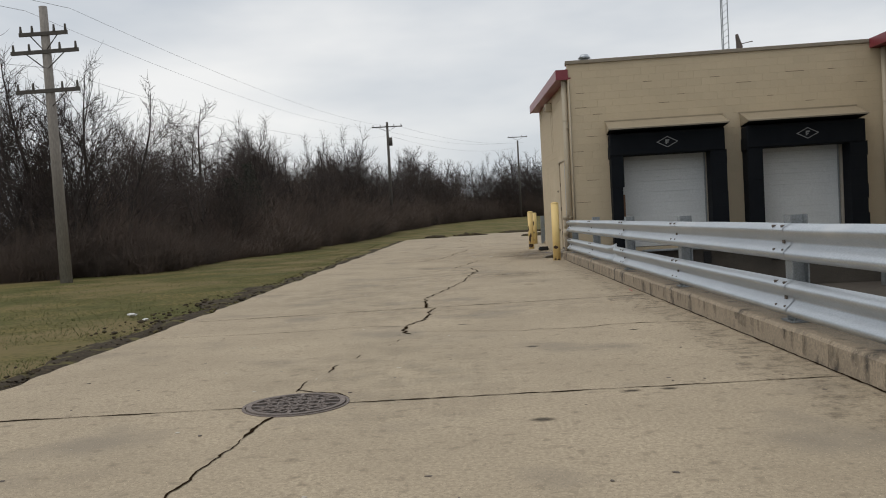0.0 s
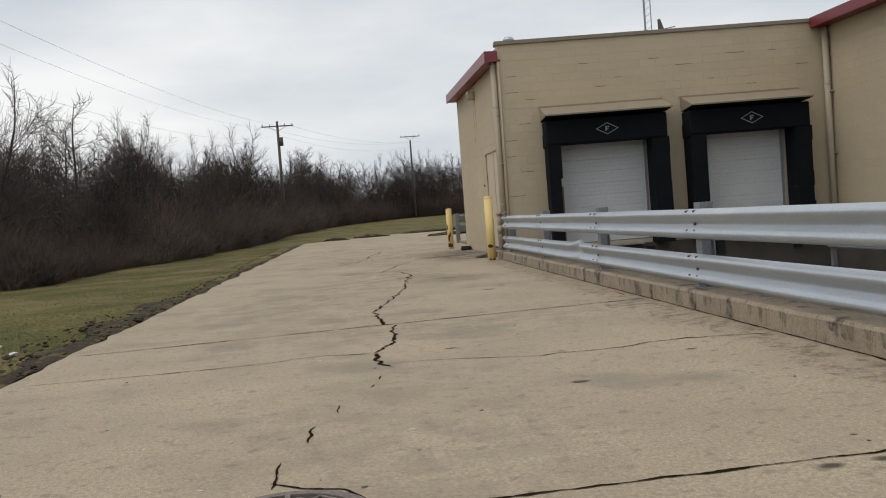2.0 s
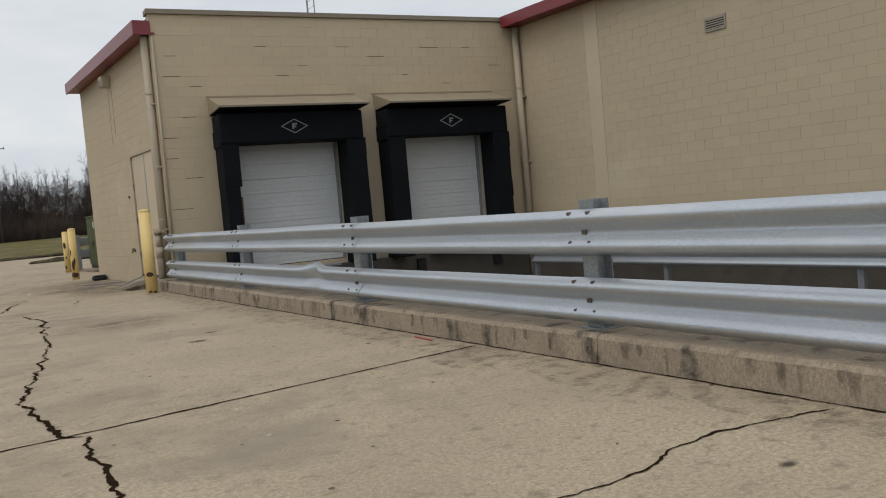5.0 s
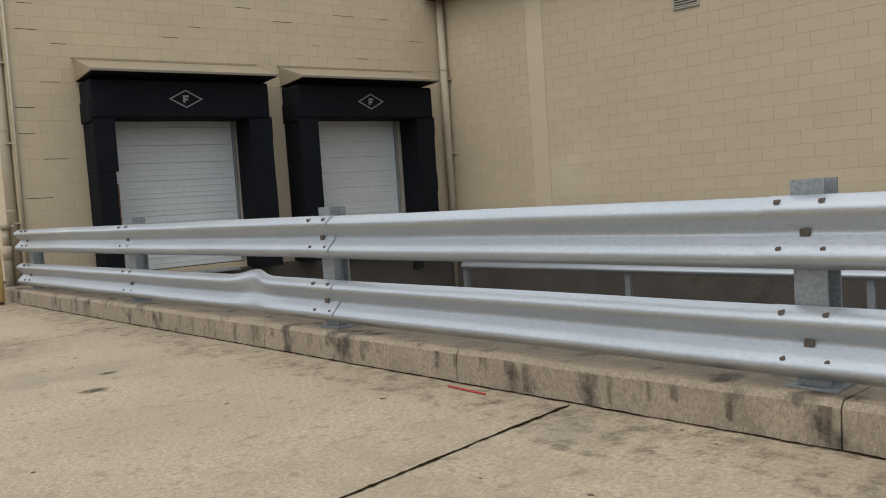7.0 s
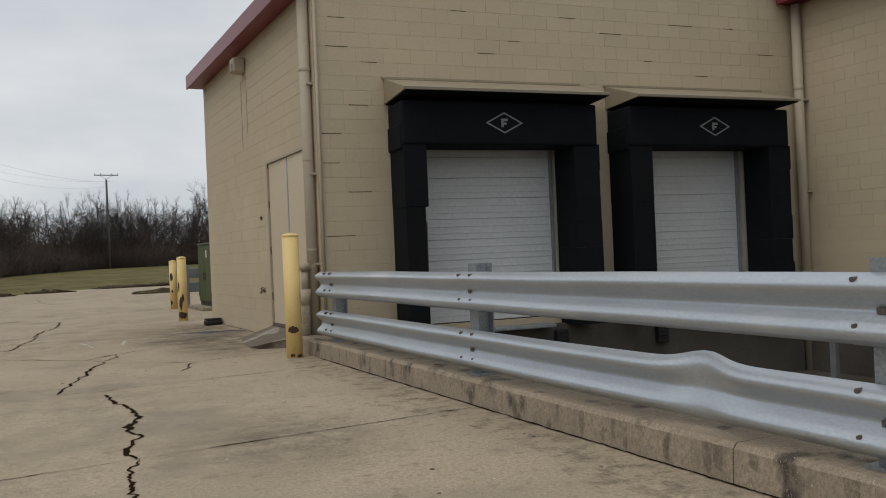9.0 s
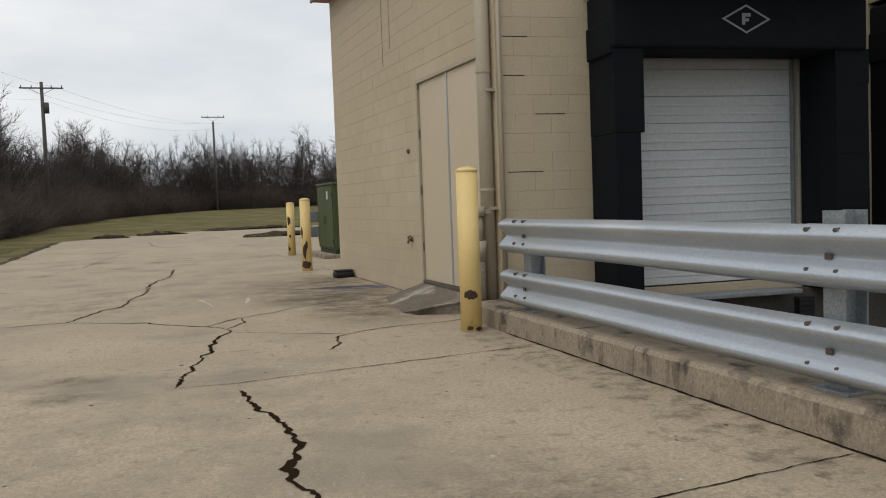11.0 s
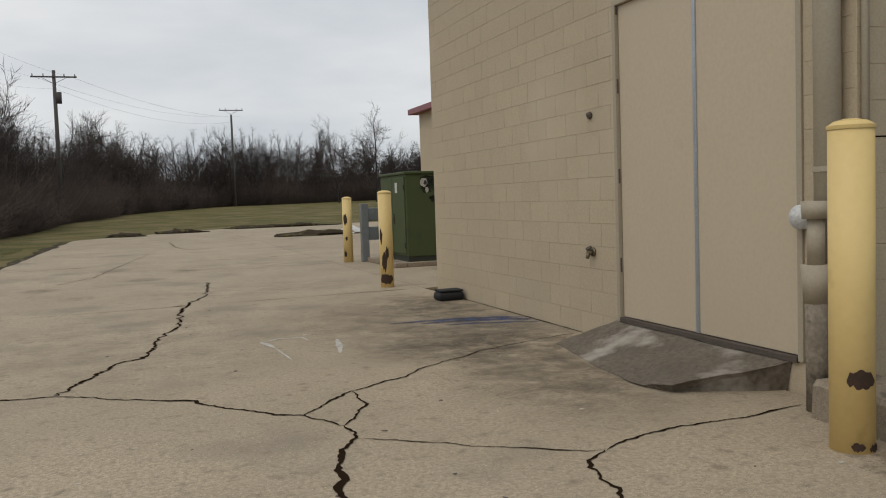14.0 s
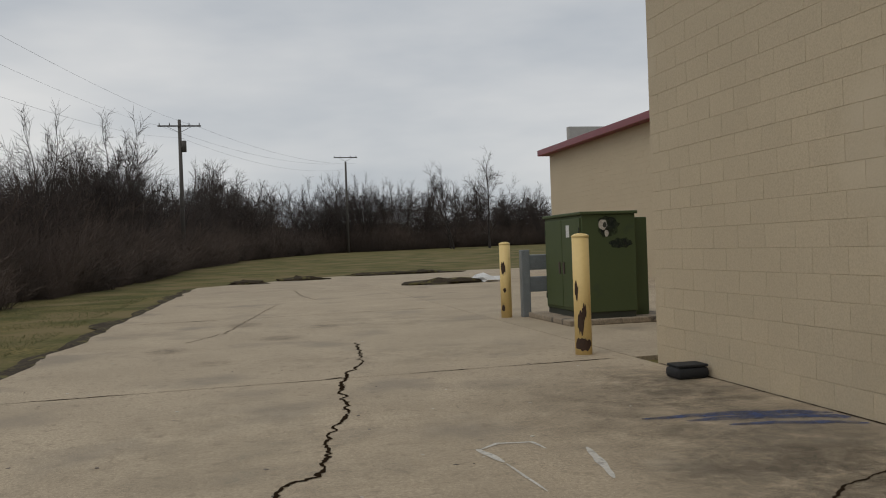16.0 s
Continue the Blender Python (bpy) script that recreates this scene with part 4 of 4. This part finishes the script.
        v.co.x, v.co.z = px + (v.co.x - px) * w, CTOP + pz + (v.co.z - CTOP - pz) * w
    part("scrawl", bm, mm, cab, "spray paint blot")
tagged(cab, "green steel electrical cabinet with spray paint marks", "cabinet")

cg = empty("cabinet_guard_rail", (4.2, 37.6, 0))
part("post", B((-.14, -.07, 0), (.02, .07, 1.22), .01), M_GALVP, cg)
for z0 in (.45, .85):
    part("beam", B((.02, -.03, z0), (.6, .03, z0 + .28), .02), M_GALVP, cg)
tagged(cg, "short grey steel guard rail by the green cabinet", "guard rail")

# ---------------- yard clutter ----------------
tyre = empty("black_block", (3.32, 30.2, 0))
smooth(part("body", B((-.17, -.13, 0), (.17, .13, .11), .04), M_RUBBER, tyre))
part("upper_pad", B((-.15, -.12, .11), (.16, .12, .135), .01), M_RUBBER, tyre)
tagged(tyre, "black rubber block lying against the wall", "rubber block")

mh = empty("manhole_cover", (-1.17, 6.07, 0))
bm = bmesh.new()
for r0, r1, z in ((.318, .355, .012), (.365, .385, .006)):
    inner = [bm.verts.new((r0 * math.cos(k * .1309), r0 * math.sin(k * .1309), z)) for k in range(48)]
    outer = [bm.verts.new((r1 * math.cos(k * .1309), r1 * math.sin(k * .1309), z)) for k in range(48)]
    rim = [bm.verts.new((v.co.x, v.co.y, -.03)) for v in outer]
    well = [bm.verts.new((v.co.x, v.co.y, -.03)) for v in inner]
    for k in range(48):
        n = (k + 1) % 48
        bm.faces.new((inner[k], outer[k], outer[n], inner[n]))
        bm.faces.new((outer[k], rim[k], rim[n], outer[n]))
        bm.faces.new((inner[n], well[n], well[k], inner[k]))
part("frame_ring", bm, M_IRON, mh)
part("plate", T((0, 0, .0005), (0, 0, .003), .36, n=48), M_IRONDK, mh, "recessed dark plate")


def bar(x0, y0, x1, y1, w=.009):
    """A raised rib of the cover, from point to point."""
    d = math.hypot(x1 - x0, y1 - y0)
    b = B((0, -w, .003), (d, w, .013), .002)
    b.transform(Matrix.Translation((x0, y0, 0)) @ Matrix.Rotation(math.atan2(y1 - y0, x1 - x0), 4, "Z"))
    part("rib", b, M_IRON, mh)


for v in (-.055, .055):
    bar(-.313, v, .313, v, .010)
for sgn in (-1, 1):
    bar(0, sgn * .055, 0, sgn * .318, .013)
    for k in range(-3, 3):
        a, b = .1 * k + .05, .1 * k + .15
        for u0, v0, u1, v1 in ((a, .06, b, .16), (b, .06, a, .16), (a, .16, b, .26), (b, .16, a, .26)):
            if max(math.hypot(u0, v0), math.hypot(u1, v1)) < .325:
                bar(u0, sgn * v0, u1, sgn * v1, .007)
    bar(-.27, sgn * .16, .27, sgn * .16, .006)
word = bpy.data.curves.new("lettering", "FONT")
word.body, word.size, word.extrude = "SEWER", .115, .004
word.align_x, word.align_y = "CENTER", "CENTER"
word.space_character = 1.35
word.materials.append(M_IRON)
lettering = new("lettering", word)
lettering.parent = mh
lettering.matrix_local = pose(0, 0, .008)
tagged(mh, "round cast iron sewer manhole cover with raised lattice", "manhole cover")
crack([(-1.27, 6.62), (-1.11, 6.50), (-.92, 6.40), (-.8, 6.2)], .014, jag=.02)

def paint(points, w, mat, z, lab):
    """A sprayed line: a flat strip, thin at its ends, with uneven edges."""
    pts = [Vector((*p, 0)) for p in points]
    line = [a.lerp(b, k / 12) for a, b in zip(pts, pts[1:]) for k in range(12)] + [pts[-1]]
    v, f = [], []
    for k, p in enumerate(line):
        d = (line[min(k + 1, len(line) - 1)] - line[max(k - 1, 0)]).normalized()
        e = Vector((-d.y, d.x, 0)) * w * (.2 + .8 * math.sin(math.pi * k / (len(line) - 1)) ** .6)
        u, q = (1 + .5 * noise.noise((p.x * 6, p.y * 6, h)) for h in (1, 8))
        v += [tuple(p + e * u + Vector((0, 0, z))), tuple(p - e * q + Vector((0, 0, z)))]
        if k:
            f.append((2 * k - 2, 2 * k, 2 * k + 1, 2 * k - 1))
    tagged(data_ob("paint_mark", v, f, mat), lab, "paint mark", kind="structure")


WHITE_MARK, BLUE_MARK = "faded white paint mark on the paving", "smeared blue spray paint on the paving"
paint([(.70, 28.10), (.87, 28.25), (1.10, 28.21), (1.13, 28.0)], .016, M_CHALKW, .0042, WHITE_MARK)
paint([(.70, 28.14), (.78, 27.76)], .028, M_CHALKW, .0046, WHITE_MARK)
paint([(.78, 27.74), (.82, 27.1)], .010, M_CHALKW, .0044, WHITE_MARK)
paint([(1.38, 27.95), (1.32, 27.55), (1.25, 27.22)], .028, M_CHALKW, .0042, WHITE_MARK)
paint([(2.08, 28.6), (2.7, 28.56), (3.2, 28.45), (3.46, 28.3)], .07, M_BLUEW, .0036, BLUE_MARK)
paint([(2.35, 28.42), (2.8, 28.40), (3.3, 28.24), (3.47, 28.12)], .075, M_BLUEW, .0042, BLUE_MARK)
paint([(2.55, 28.2), (2.9, 28.15), (3.3, 28.0), (3.44, 27.9)], .05, M_BLUEW, .0048, BLUE_MARK)

crack([(WX - .012, q) for q in (27.1, 28.2, 29.4, 30.3, 31.2)], .014, M_CRACK, .008, .005)
stick = part("red_stick", T((2.80, 13.2, .008), (2.83, 13.55, .008), .006, n=8), material("red_plastic", (0.45, 0.03, 0.03), 0.5), None)
tagged(stick, "thin red plastic stick lying by the kerb", "stick")

cv, cf = [], []
ico = bmesh.new()
bmesh.ops.create_icosphere(ico, subdivisions=1, radius=1)
iv, jf = [v.co.copy() for v in ico.verts], [[v.index for v in f.verts] for f in ico.faces]
ico.free()
for k in range(900):
    y = 5 + 28 * rnd.random()
    dense = 1.0 if 11 < y < 18 else .35
    if rnd.random() > dense:
        continue
    x = left_edge(y) - .05 - (1.0 if 11 < y < 17 else .5) * rnd.random() ** 1.4
    r = rnd.uniform(.008, .034) * (1.7 if 11 < y < 17 and rnd.random() < .3 else 1)
    k0 = len(cv)
    for v in iv:
        q = v * r * (1 + .9 * noise.noise(v * 1.6 + Vector((x * 9, y * 9, 0))))
        cv.append((x + q.x, y + q.y * 1.2, .0 + q.z * .5))
    cf += [tuple(i + k0 for i in f) for f in jf]
tagged(data_ob("dirt_clods", cv, cf, M_MUD), "scattered dark soil clods along the paving edge", "soil", kind="stuff")

# leaves, chips and dirt lying about
for k in range(280):
    y = 3 + 32 * rnd.random()
    x = rnd.uniform(-3.4, 2.9)
    b = bmesh.new()
    s = rnd.uniform(.006, .024)
    pts = [(s * rnd.uniform(.5, 1.2) * math.cos(a), s * .7 * rnd.uniform(.5, 1.2) * math.sin(a)) for a in (0, 1.1, 2.2, 3.3, 4.4, 5.4)]
    prism(b, pts, 0, rnd.uniform(.001, .004))
    w = rnd.random() < .4
    o = mesh_ob("paving_chip" if w else "dead_leaf", b, M_CHALK if w else M_BOLT)
    o.matrix_world = pose(x, y, .001, 0, 0, rnd.uniform(0, 360))
    tagged(o, "pale concrete chip on the paving" if w else "small dark dead leaf on the paving", "litter", "yard litter")
for x, y, q in ((1.23, 5.95, .06), (1.49, 5.96, .06), (.52, 5.24, .08), (.1, 10.2, .06), (1.9, 9.0, .05), (.75, 8.2, .07)):
    patch(x, y, q, q * .6, M_SPOT, .003)
for x, y, q in ((1.44, 15.66, .1), (1.76, 16.21, .07)):
    patch(x, y, q, q * .7, M_SPOT, .0032)
for x, y, s in ((-5.3, 13.9, .07), (-4.75, 13.0, .05), (-5.05, 8.4, .07), (-6.5, 94, .5), (-6.0, 94.5, .4), (7.6, 53.2, .6)):
    bm = bmesh.new()
    bmesh.ops.create_icosphere(bm, subdivisions=2, radius=s)
    for v in bm.verts:
        v.co *= 1 + .7 * noise.noise(v.co * (2.3 / s) + Vector((x, y, 0)))
        v.co.z *= .35
    o = mesh_ob("litter_bag", bm, M_WHITE)
    o.matrix_world = pose(x, y, max(ground_z(x, y), -.02) + s * .15)
    tagged(o, "crumpled white plastic litter on the grass", "litter")
for x, y, sx, sy in ((6.2, 53, 1.6, .6), (7.0, 66.5, 3.0, .5), (1.5, 63.3, 1.2, .4), (-1.0, 61, .8, .4), (-9.0, 60, .6, .5)):
    bm = bmesh.new()
    bmesh.ops.create_icosphere(bm, subdivisions=3, radius=1)
    for v in bm.verts:
        k = 1 + .5 * noise.noise(v.co * 2.5 + Vector((x, y, 0))) + .25 * noise.noise(v.co * 7)
        v.co = Vector((v.co.x * sx * k, v.co.y * sy * k, v.co.z * (.16 if y > 40 else .09) * k * (1 + .8 * noise.noise(v.co * 14))))
    o = smooth(mesh_ob("dirt_mound", bm, M_MUD))
    o.matrix_world = pose(x, y, 0)
    tagged(o, "low mound of dark dirt and dead turf", "dirt mound", "dirt mounds", kind="stuff")

# ---------------- utility poles and wires ----------------
def utility_pole(x, y, top, r, arms, lab, lean=0.0, box_at=None, rz=0):
    z0 = ground_z(x, y) - .05
    po = empty("utility_pole", (x, y, z0), rz)
    h = top - z0
    po.matrix_world = pose(x, y, z0, 0, lean, rz)
    smooth(part("pole", T((0, 0, -.2), (0, 0, h), r, r * .65, n=14), M_POLE if r > .1 and y < 60 else M_ARM, po))
    for z, l in arms:
        arm = part("crossarm", B((-l, -.16, z - .06), (l, -.1, z + .06), .008), M_ARM, po)
        for s in (-.92, -.45, .45, .92):
            part("insulator", T((s * l, -.13, z + .06), (s * l, -.13, z + .26), .045, .03, n=8), M_ARM, arm)
        for s in (-1, 1):
            part("brace", T((s * l * .55, -.1, z - .05), (0, -.1, z - .55), .018, n=6), M_ARM, po)
    if box_at:
        smooth(part("transformer", T((.28, 0, box_at), (.28, 0, box_at + .9), .22, n=14), M_ARM, po))
    tagged(po, lab, "utility pole", "utility poles")
    return po


P1, P2, P3 = (-12.0, 26.3, 8.5), (-6.3, 95.0, 12.5), (12.0, 140.0, 13.6)
utility_pole(*P1, .19, ((7.2, 1.05), (7.75, .75), (6.0, 1.0)), "weathered wooden utility pole with three crossarms on the verge", -1.0)
utility_pole(*P2, .2, ((11.7, 1.7),), "dark wooden utility pole with crossarm and transformer", 0, 9.6)
utility_pole(*P3, .2, ((13.2, 1.6),), "dark wooden utility pole with one crossarm by the wood")


def wire(a, b, sag, r):
    cu = bpy.data.curves.new("power_line", "CURVE")
    cu.dimensions, cu.bevel_depth, cu.bevel_resolution = "3D", r, 1
    sp = cu.splines.new("POLY")
    n = 30
    sp.points.add(n)
    for i in range(n + 1):
        u = i / n
        p = Vector(a).lerp(Vector(b), u)
        sp.points[i].co = (p.x, p.y, p.z - sag * 4 * u * (1 - u), 1)
    cu.materials.append(M_WIRE)
    tagged(new("power_line", cu), "thin dark overhead power line between poles", "power line", "power lines")


for dx, dz, s in ((-.7, -.1, .9), (.7, -.1, .9), (0, -1.9, 1.2)):
    wire((P1[0] + dx, P1[1], P1[2] + dz), (P2[0] + dx * 2, P2[1], P2[2] - .5 + dz * .5), s, .0045)
    wire((P2[0] + dx * 2, P2[1], P2[2] - .5 + dz * .5), (P3[0] + dx * 2, P3[1], P3[2] - .2 + dz * .4), s, .007)
    wire((P1[0] + dx, P1[1], P1[2] + dz), (P1[0] - 16 + dx, P1[1] - 45, P1[2] + 1 + dz), s, .006)

# aerial mast and roof things
mast = empty("roof_mast", (10.0, 30.3, ROOF - .12))
for dx, dy in ((0, 0), (.34, 0), (.17, .3)):
    part("tube", T((dx * .7, dy * .7, 0), (dx * .7, dy * .7, 9), .018, n=8), M_GALVP, mast)
for k in range(40):
    z = .2 + .34 * k
    part("rung", T((0, 0, z * .66), (.238, 0, z * .66 + .17), .007, n=6), M_GALVP, mast)
tagged(mast, "thin lattice aerial mast on the roof", "mast")
rv = empty("roof_vent", (4.55, 27, ROOF - .12))
smooth(part("stack", T((0, 0, 0), (0, 0, .72), .12, n=16), M_GALVP, rv))
smooth(part("cap", T((0, 0, .72), (0, 0, .84), .2, .12, n=16), M_GALV, rv))
tagged(rv, "small galvanised roof vent with a cap", "roof vent")
dish = empty("roof_antenna", (10.75, 30.6, ROOF - .14))
part("stand", T((0, 0, 0), (0, 0, 1.6), .03, n=8), M_BOLT, dish)
part("reflector", T((-.03, 0, 1.45), (-.12, 0, 1.95), .12, .05, n=12), M_BOLT, dish)
part("arm", T((0, 0, 1.6), (.45, 0, 1.68), .015, n=8), M_BOLT, dish)
tagged(dish, "small dark antenna on the flat roof", "antenna")

# ---------------- woods ----------------
def limb(v, f, a, b, ra, rb, n=3):
    d = (b - a).normalized()
    s = d.orthogonal().normalized()
    t = d.cross(s)
    k = len(v)
    for p, r in ((a, ra), (b, rb)):
        for i in range(n):
            ang = 6.2832 * i / n
            v.append(tuple(p + (s * math.cos(ang) + t * math.sin(ang)) * r))
    for i in range(n):
        j = (i + 1) % n
        f.append((k + i, k + j, k + n + j, k + n + i))


def turned(d, amount, R):
    e = Vector((R.gauss(0, 1), R.gauss(0, 1), R.gauss(0, 1)))
    e = (e - d * e.dot(d)).normalized()
    return (d * math.cos(amount) + e * math.sin(amount)).normalized()


def grow(v, f, p, d, length, r, level, R, spread):
    """A limb that bends upwards and bears smaller ones; level 0 is a twig."""
    n = 3 if level else 2
    for i in range(n):
        q = p + d * (length / n)
        r2 = r * (.78 if level else .6)
        limb(v, f, p, q, r, r2)
        if level:
            for k in range(R.choice((2, 2, 3) if level > 1 else (2, 3, 3))):
                nd = turned(d, R.uniform(.35, .95) * spread, R)
                nd = (nd + Vector((0, 0, .08))).normalized()
                st = p.lerp(q, R.uniform(.35, 1))
                grow(v, f, st, nd, length * R.uniform(.42, .66), max(r2 * .55, .009), level - 1, R, spread)
        p, r = q, r2
        d = (turned(d, R.uniform(.05, .25), R) + Vector((0, 0, .06))).normalized()


def tree_meshes(seed, spread, stems):
    R = random.Random(seed)
    tv, tf, cv, cf = [], [], [], []
    for s in range(stems):
        p = Vector((R.uniform(-.3, .3) * (stems - 1), R.uniform(-.3, .3) * (stems - 1), -.2))
        d = turned(Vector((0, 0, 1)), R.uniform(.03, .12 + .1 * (stems - 1)), R)
        r = .13 if stems == 1 else .085
        for i in range(6):
            q = p + d * .95
            limb(tv, tf, p, q, r, r * .82, 7)
            if i >= 1:
                for k in range(3):
                    nd = turned(d, R.uniform(.5, 1.0) * spread, R)
                    nd = (nd + Vector((0, 0, .18))).normalized()
                    grow(cv, cf, p.lerp(q, R.random()), nd, R.uniform(2.0, 3.1) * (1.12 - .12 * i), r * .42, 2, R, spread)
            p, r = q, r * .82
            d = turned(d, R.uniform(.03, .14), R)
        grow(cv, cf, p, d, 1.6, r, 2, R, spread)
    out = []
    for nm, v, f, m in (("trunk", tv, tf, M_BARK), ("crown", cv, cf, M_TWIG)):
        me = bpy.data.meshes.new(nm)
        me.from_pydata(v, [], f)
        me.materials.append(m)
        out.append(me)
    return out


kinds = [tree_meshes(11, 1.15, 1), tree_meshes(23, 1.35, 1), tree_meshes(37, 1.05, 2), tree_meshes(41, 1.25, 1), tree_meshes(59, 1.1, 2)]
labels = ("bare grey deciduous tree at the wood's edge", "bare spreading deciduous tree in the wood", "bare two-stemmed tree with thin twigs", "tall bare tree with a branching crown", "bare forked tree among brown brush")


def tree(x, y, h, k):
    t = new("bare_tree")
    for me in kinds[k]:
        o = new("trunk" if me is kinds[k][0] else "crown", me)
        o.parent = t
    s = h / 7.6
    t.matrix_world = pose(x, y, ground_z(x, y), 0, 0, rnd.uniform(0, 360)) @ Matrix.Diagonal((s * rnd.uniform(.85, 1.05), s * rnd.uniform(.85, 1.05), s, 1))
    tagged(t, labels[k], "tree", "bare trees")


# front edge of the wood: a line of the plan
EDGE = [(-60, 22), (-30, 24.5), (-15, 27.5), (-10.6, 29), (-9.8, 38), (-8.6, 55), (-7.6, 75), (-7.0, 92), (-2, 118), (8, 140), (30, 152), (60, 158), (110, 160)]


def along(u):
    lens = [math.dist(a, b) for a, b in zip(EDGE, EDGE[1:])]
    d = u * sum(lens)
    for (a, b), l in zip(zip(EDGE, EDGE[1:]), lens):
        if d <= l:
            dx, dy = (b[0] - a[0]) / l, (b[1] - a[1]) / l
            return a[0] + dx * d, a[1] + dy * d, -dy, dx
        d -= l
    return (*EDGE[-1], -1, 0)


NT = 340
for i in range(NT):
    x, y, nx, ny = along((i + rnd.random()) / NT)
    o = 1.0 + 13 * rnd.random() ** 1.2
    dist = math.hypot(x, y)
    if y < 40 and i % 3:
        continue
    h = rnd.uniform(4.2, 7.0) * (1 if dist < 45 else 1.3 + .3 * min(1, (dist - 45) / 80))
    tree(x + nx * o, y + ny * o, h, rnd.randrange(5))
for x, y, h, k in ((-15.5, 31.5, 9.2, 2), (-18, 31, 9.4, 1), (-14.0, 33, 8.4, 3), (-21, 32, 9.6, 4), (-17, 35, 9.4, 0), (-19.6, 29.8, 9, 2), (-12.6, 33, 7.6, 0), (-13.2, 30.4, 7.8, 2), (-12.2, 43, 8.2, 1), (32, 139, 14, 3), (27, 140, 12, 2)):
    tree(x, y, h, k)


def brush_mesh(seed):
    R = random.Random(seed)
    v, f = [], []
    for i in range(650):
        p = Vector((R.uniform(-2.6, 2.6), R.uniform(-1.3, 1.3), -.1))
        hh = (R.uniform(.9, 2.4) if R.random() < .85 else R.uniform(2.2, 3.6)) * (1 - .12 * abs(p.x))
        d = turned(Vector((0, 0, 1)), R.uniform(.05, .8), R)
        m = p + d * hh * .55
        d2 = turned(d, R.uniform(.1, .5), R)
        q = m + d2 * hh * .5
        limb(v, f, p, m, .016, .011)
        limb(v, f, m, q, .011, .005)
        for k in range(9):
            st = p.lerp(m, R.uniform(.15, 1)) if k < 5 else m.lerp(q, R.random())
            nd = turned(d, R.uniform(.4, 1.3), R)
            limb(v, f, st, st + nd * R.uniform(.25, .7), .008, .004)
    me = bpy.data.meshes.new("brush")
    me.from_pydata(v, [], f)
    me.materials.append(M_BRUSH)
    return me


brushes = [brush_mesh(s) for s in (3, 5, 8)]
NB = 150
for row, (o0, sc) in enumerate(((0.6, .85), (2.6, 1.05), (5.0, 1.2), (9.5, 1.35))):
    for i in range(NB):
        x, y, nx, ny = along((i + .5 + rnd.uniform(-.3, .3)) / NB)
        dist = math.hypot(x, y)
        o = o0 + rnd.uniform(-.6, .6)
        b = new("brush", brushes[rnd.randrange(3)])
        s = sc * rnd.uniform(.8, 1.2) * (.62 if dist < 45 else 1 if dist < 60 else 1.25)
        xx, yy = x + nx * o, y + ny * o
        b.matrix_world = pose(xx, yy, ground_z(xx, yy), 0, 0, math.degrees(math.atan2(-nx, ny)) + rnd.uniform(-15, 15)) @ Matrix.Diagonal((s, s, s * rnd.uniform(.65, 1.3), 1))
        tagged(b, "dense brown leafless brush along the wood", "brush", "brush thicket", kind="stuff")


def cedar(x, y, h):
    t = empty("evergreen_shrub", (x, y, ground_z(x, y)))
    part("trunk", T((0, 0, -.1), (0, 0, h * .9), .09, .02, n=7), M_BARK, t)
    R = random.Random(int(x * 7 + y))
    v, f = [], []
    for i in range(3500):
        u = R.random() ** .8
        a, rr = R.random() * 6.283, h * .42 * (1 - u * .85) * math.sqrt(R.random())
        c = Vector((rr * math.cos(a), rr * math.sin(a), .2 + u * h))
        s = R.uniform(.06, .16)
        e1, e2 = (Vector((R.gauss(0, 1), R.gauss(0, 1), R.gauss(0, .6))).normalized() * s for _ in range(2))
        k = len(v)
        v += [tuple(c), tuple(c + e1), tuple(c + e1 * .6 + e2 * .4)]
        f.append((k, k + 1, k + 2))
    data_ob("foliage", v, f, M_CEDAR, t)
    tagged(t, "dark evergreen shrub in the bare wood", "shrub")


cedar(-11.0, 47, 4.8)
cedar(-12.4, 48.5, 4.2)
cedar(-6.5, 108, 7)

# ---------------- block courses last ----------------
blk = [(D1[0] - WX, D1[1] - WX, DZ0, DZ1), (D2[0] - WX, D2[1] - WX, DZ0, DZ1)]
build_blocks(wing, pose(WX, WY + BK, 0), lay(WLEN - .02, .13, ROOF - .11, blk), lambda s, z: z > 2.1)
ms = Matrix.Translation((WX + BK, WEND, 0)) @ pose(0, 0, 0, 0, 0, -90)
build_blocks(side, ms, lay(WEND - WY - .01, .0, ROOF - .53, [(WEND - DY1 - .055, WEND - DY0 + .055, -.1, DTOP + .055)]), lambda s, z: z < 2.8)
mm = Matrix.Translation((RX + BK, WY - .01, 0)) @ pose(0, 0, 0, 0, 0, -90)
build_blocks(main, mm, lay(WY + 4, -.04, ROOF - .25, [(WY - .01 - 20.62, WY - .01 - 20.22, PIT, 9)]), lambda s, z: s < 12 and .8 < z < 3.6)
mm = Matrix.Translation((FX + BK, 59.9, 0)) @ pose(0, 0, 0, 0, 0, -90)
build_blocks(main, mm, lay(59.9 - WEND, .0, ROOF - .12, []), lambda s, z: False)
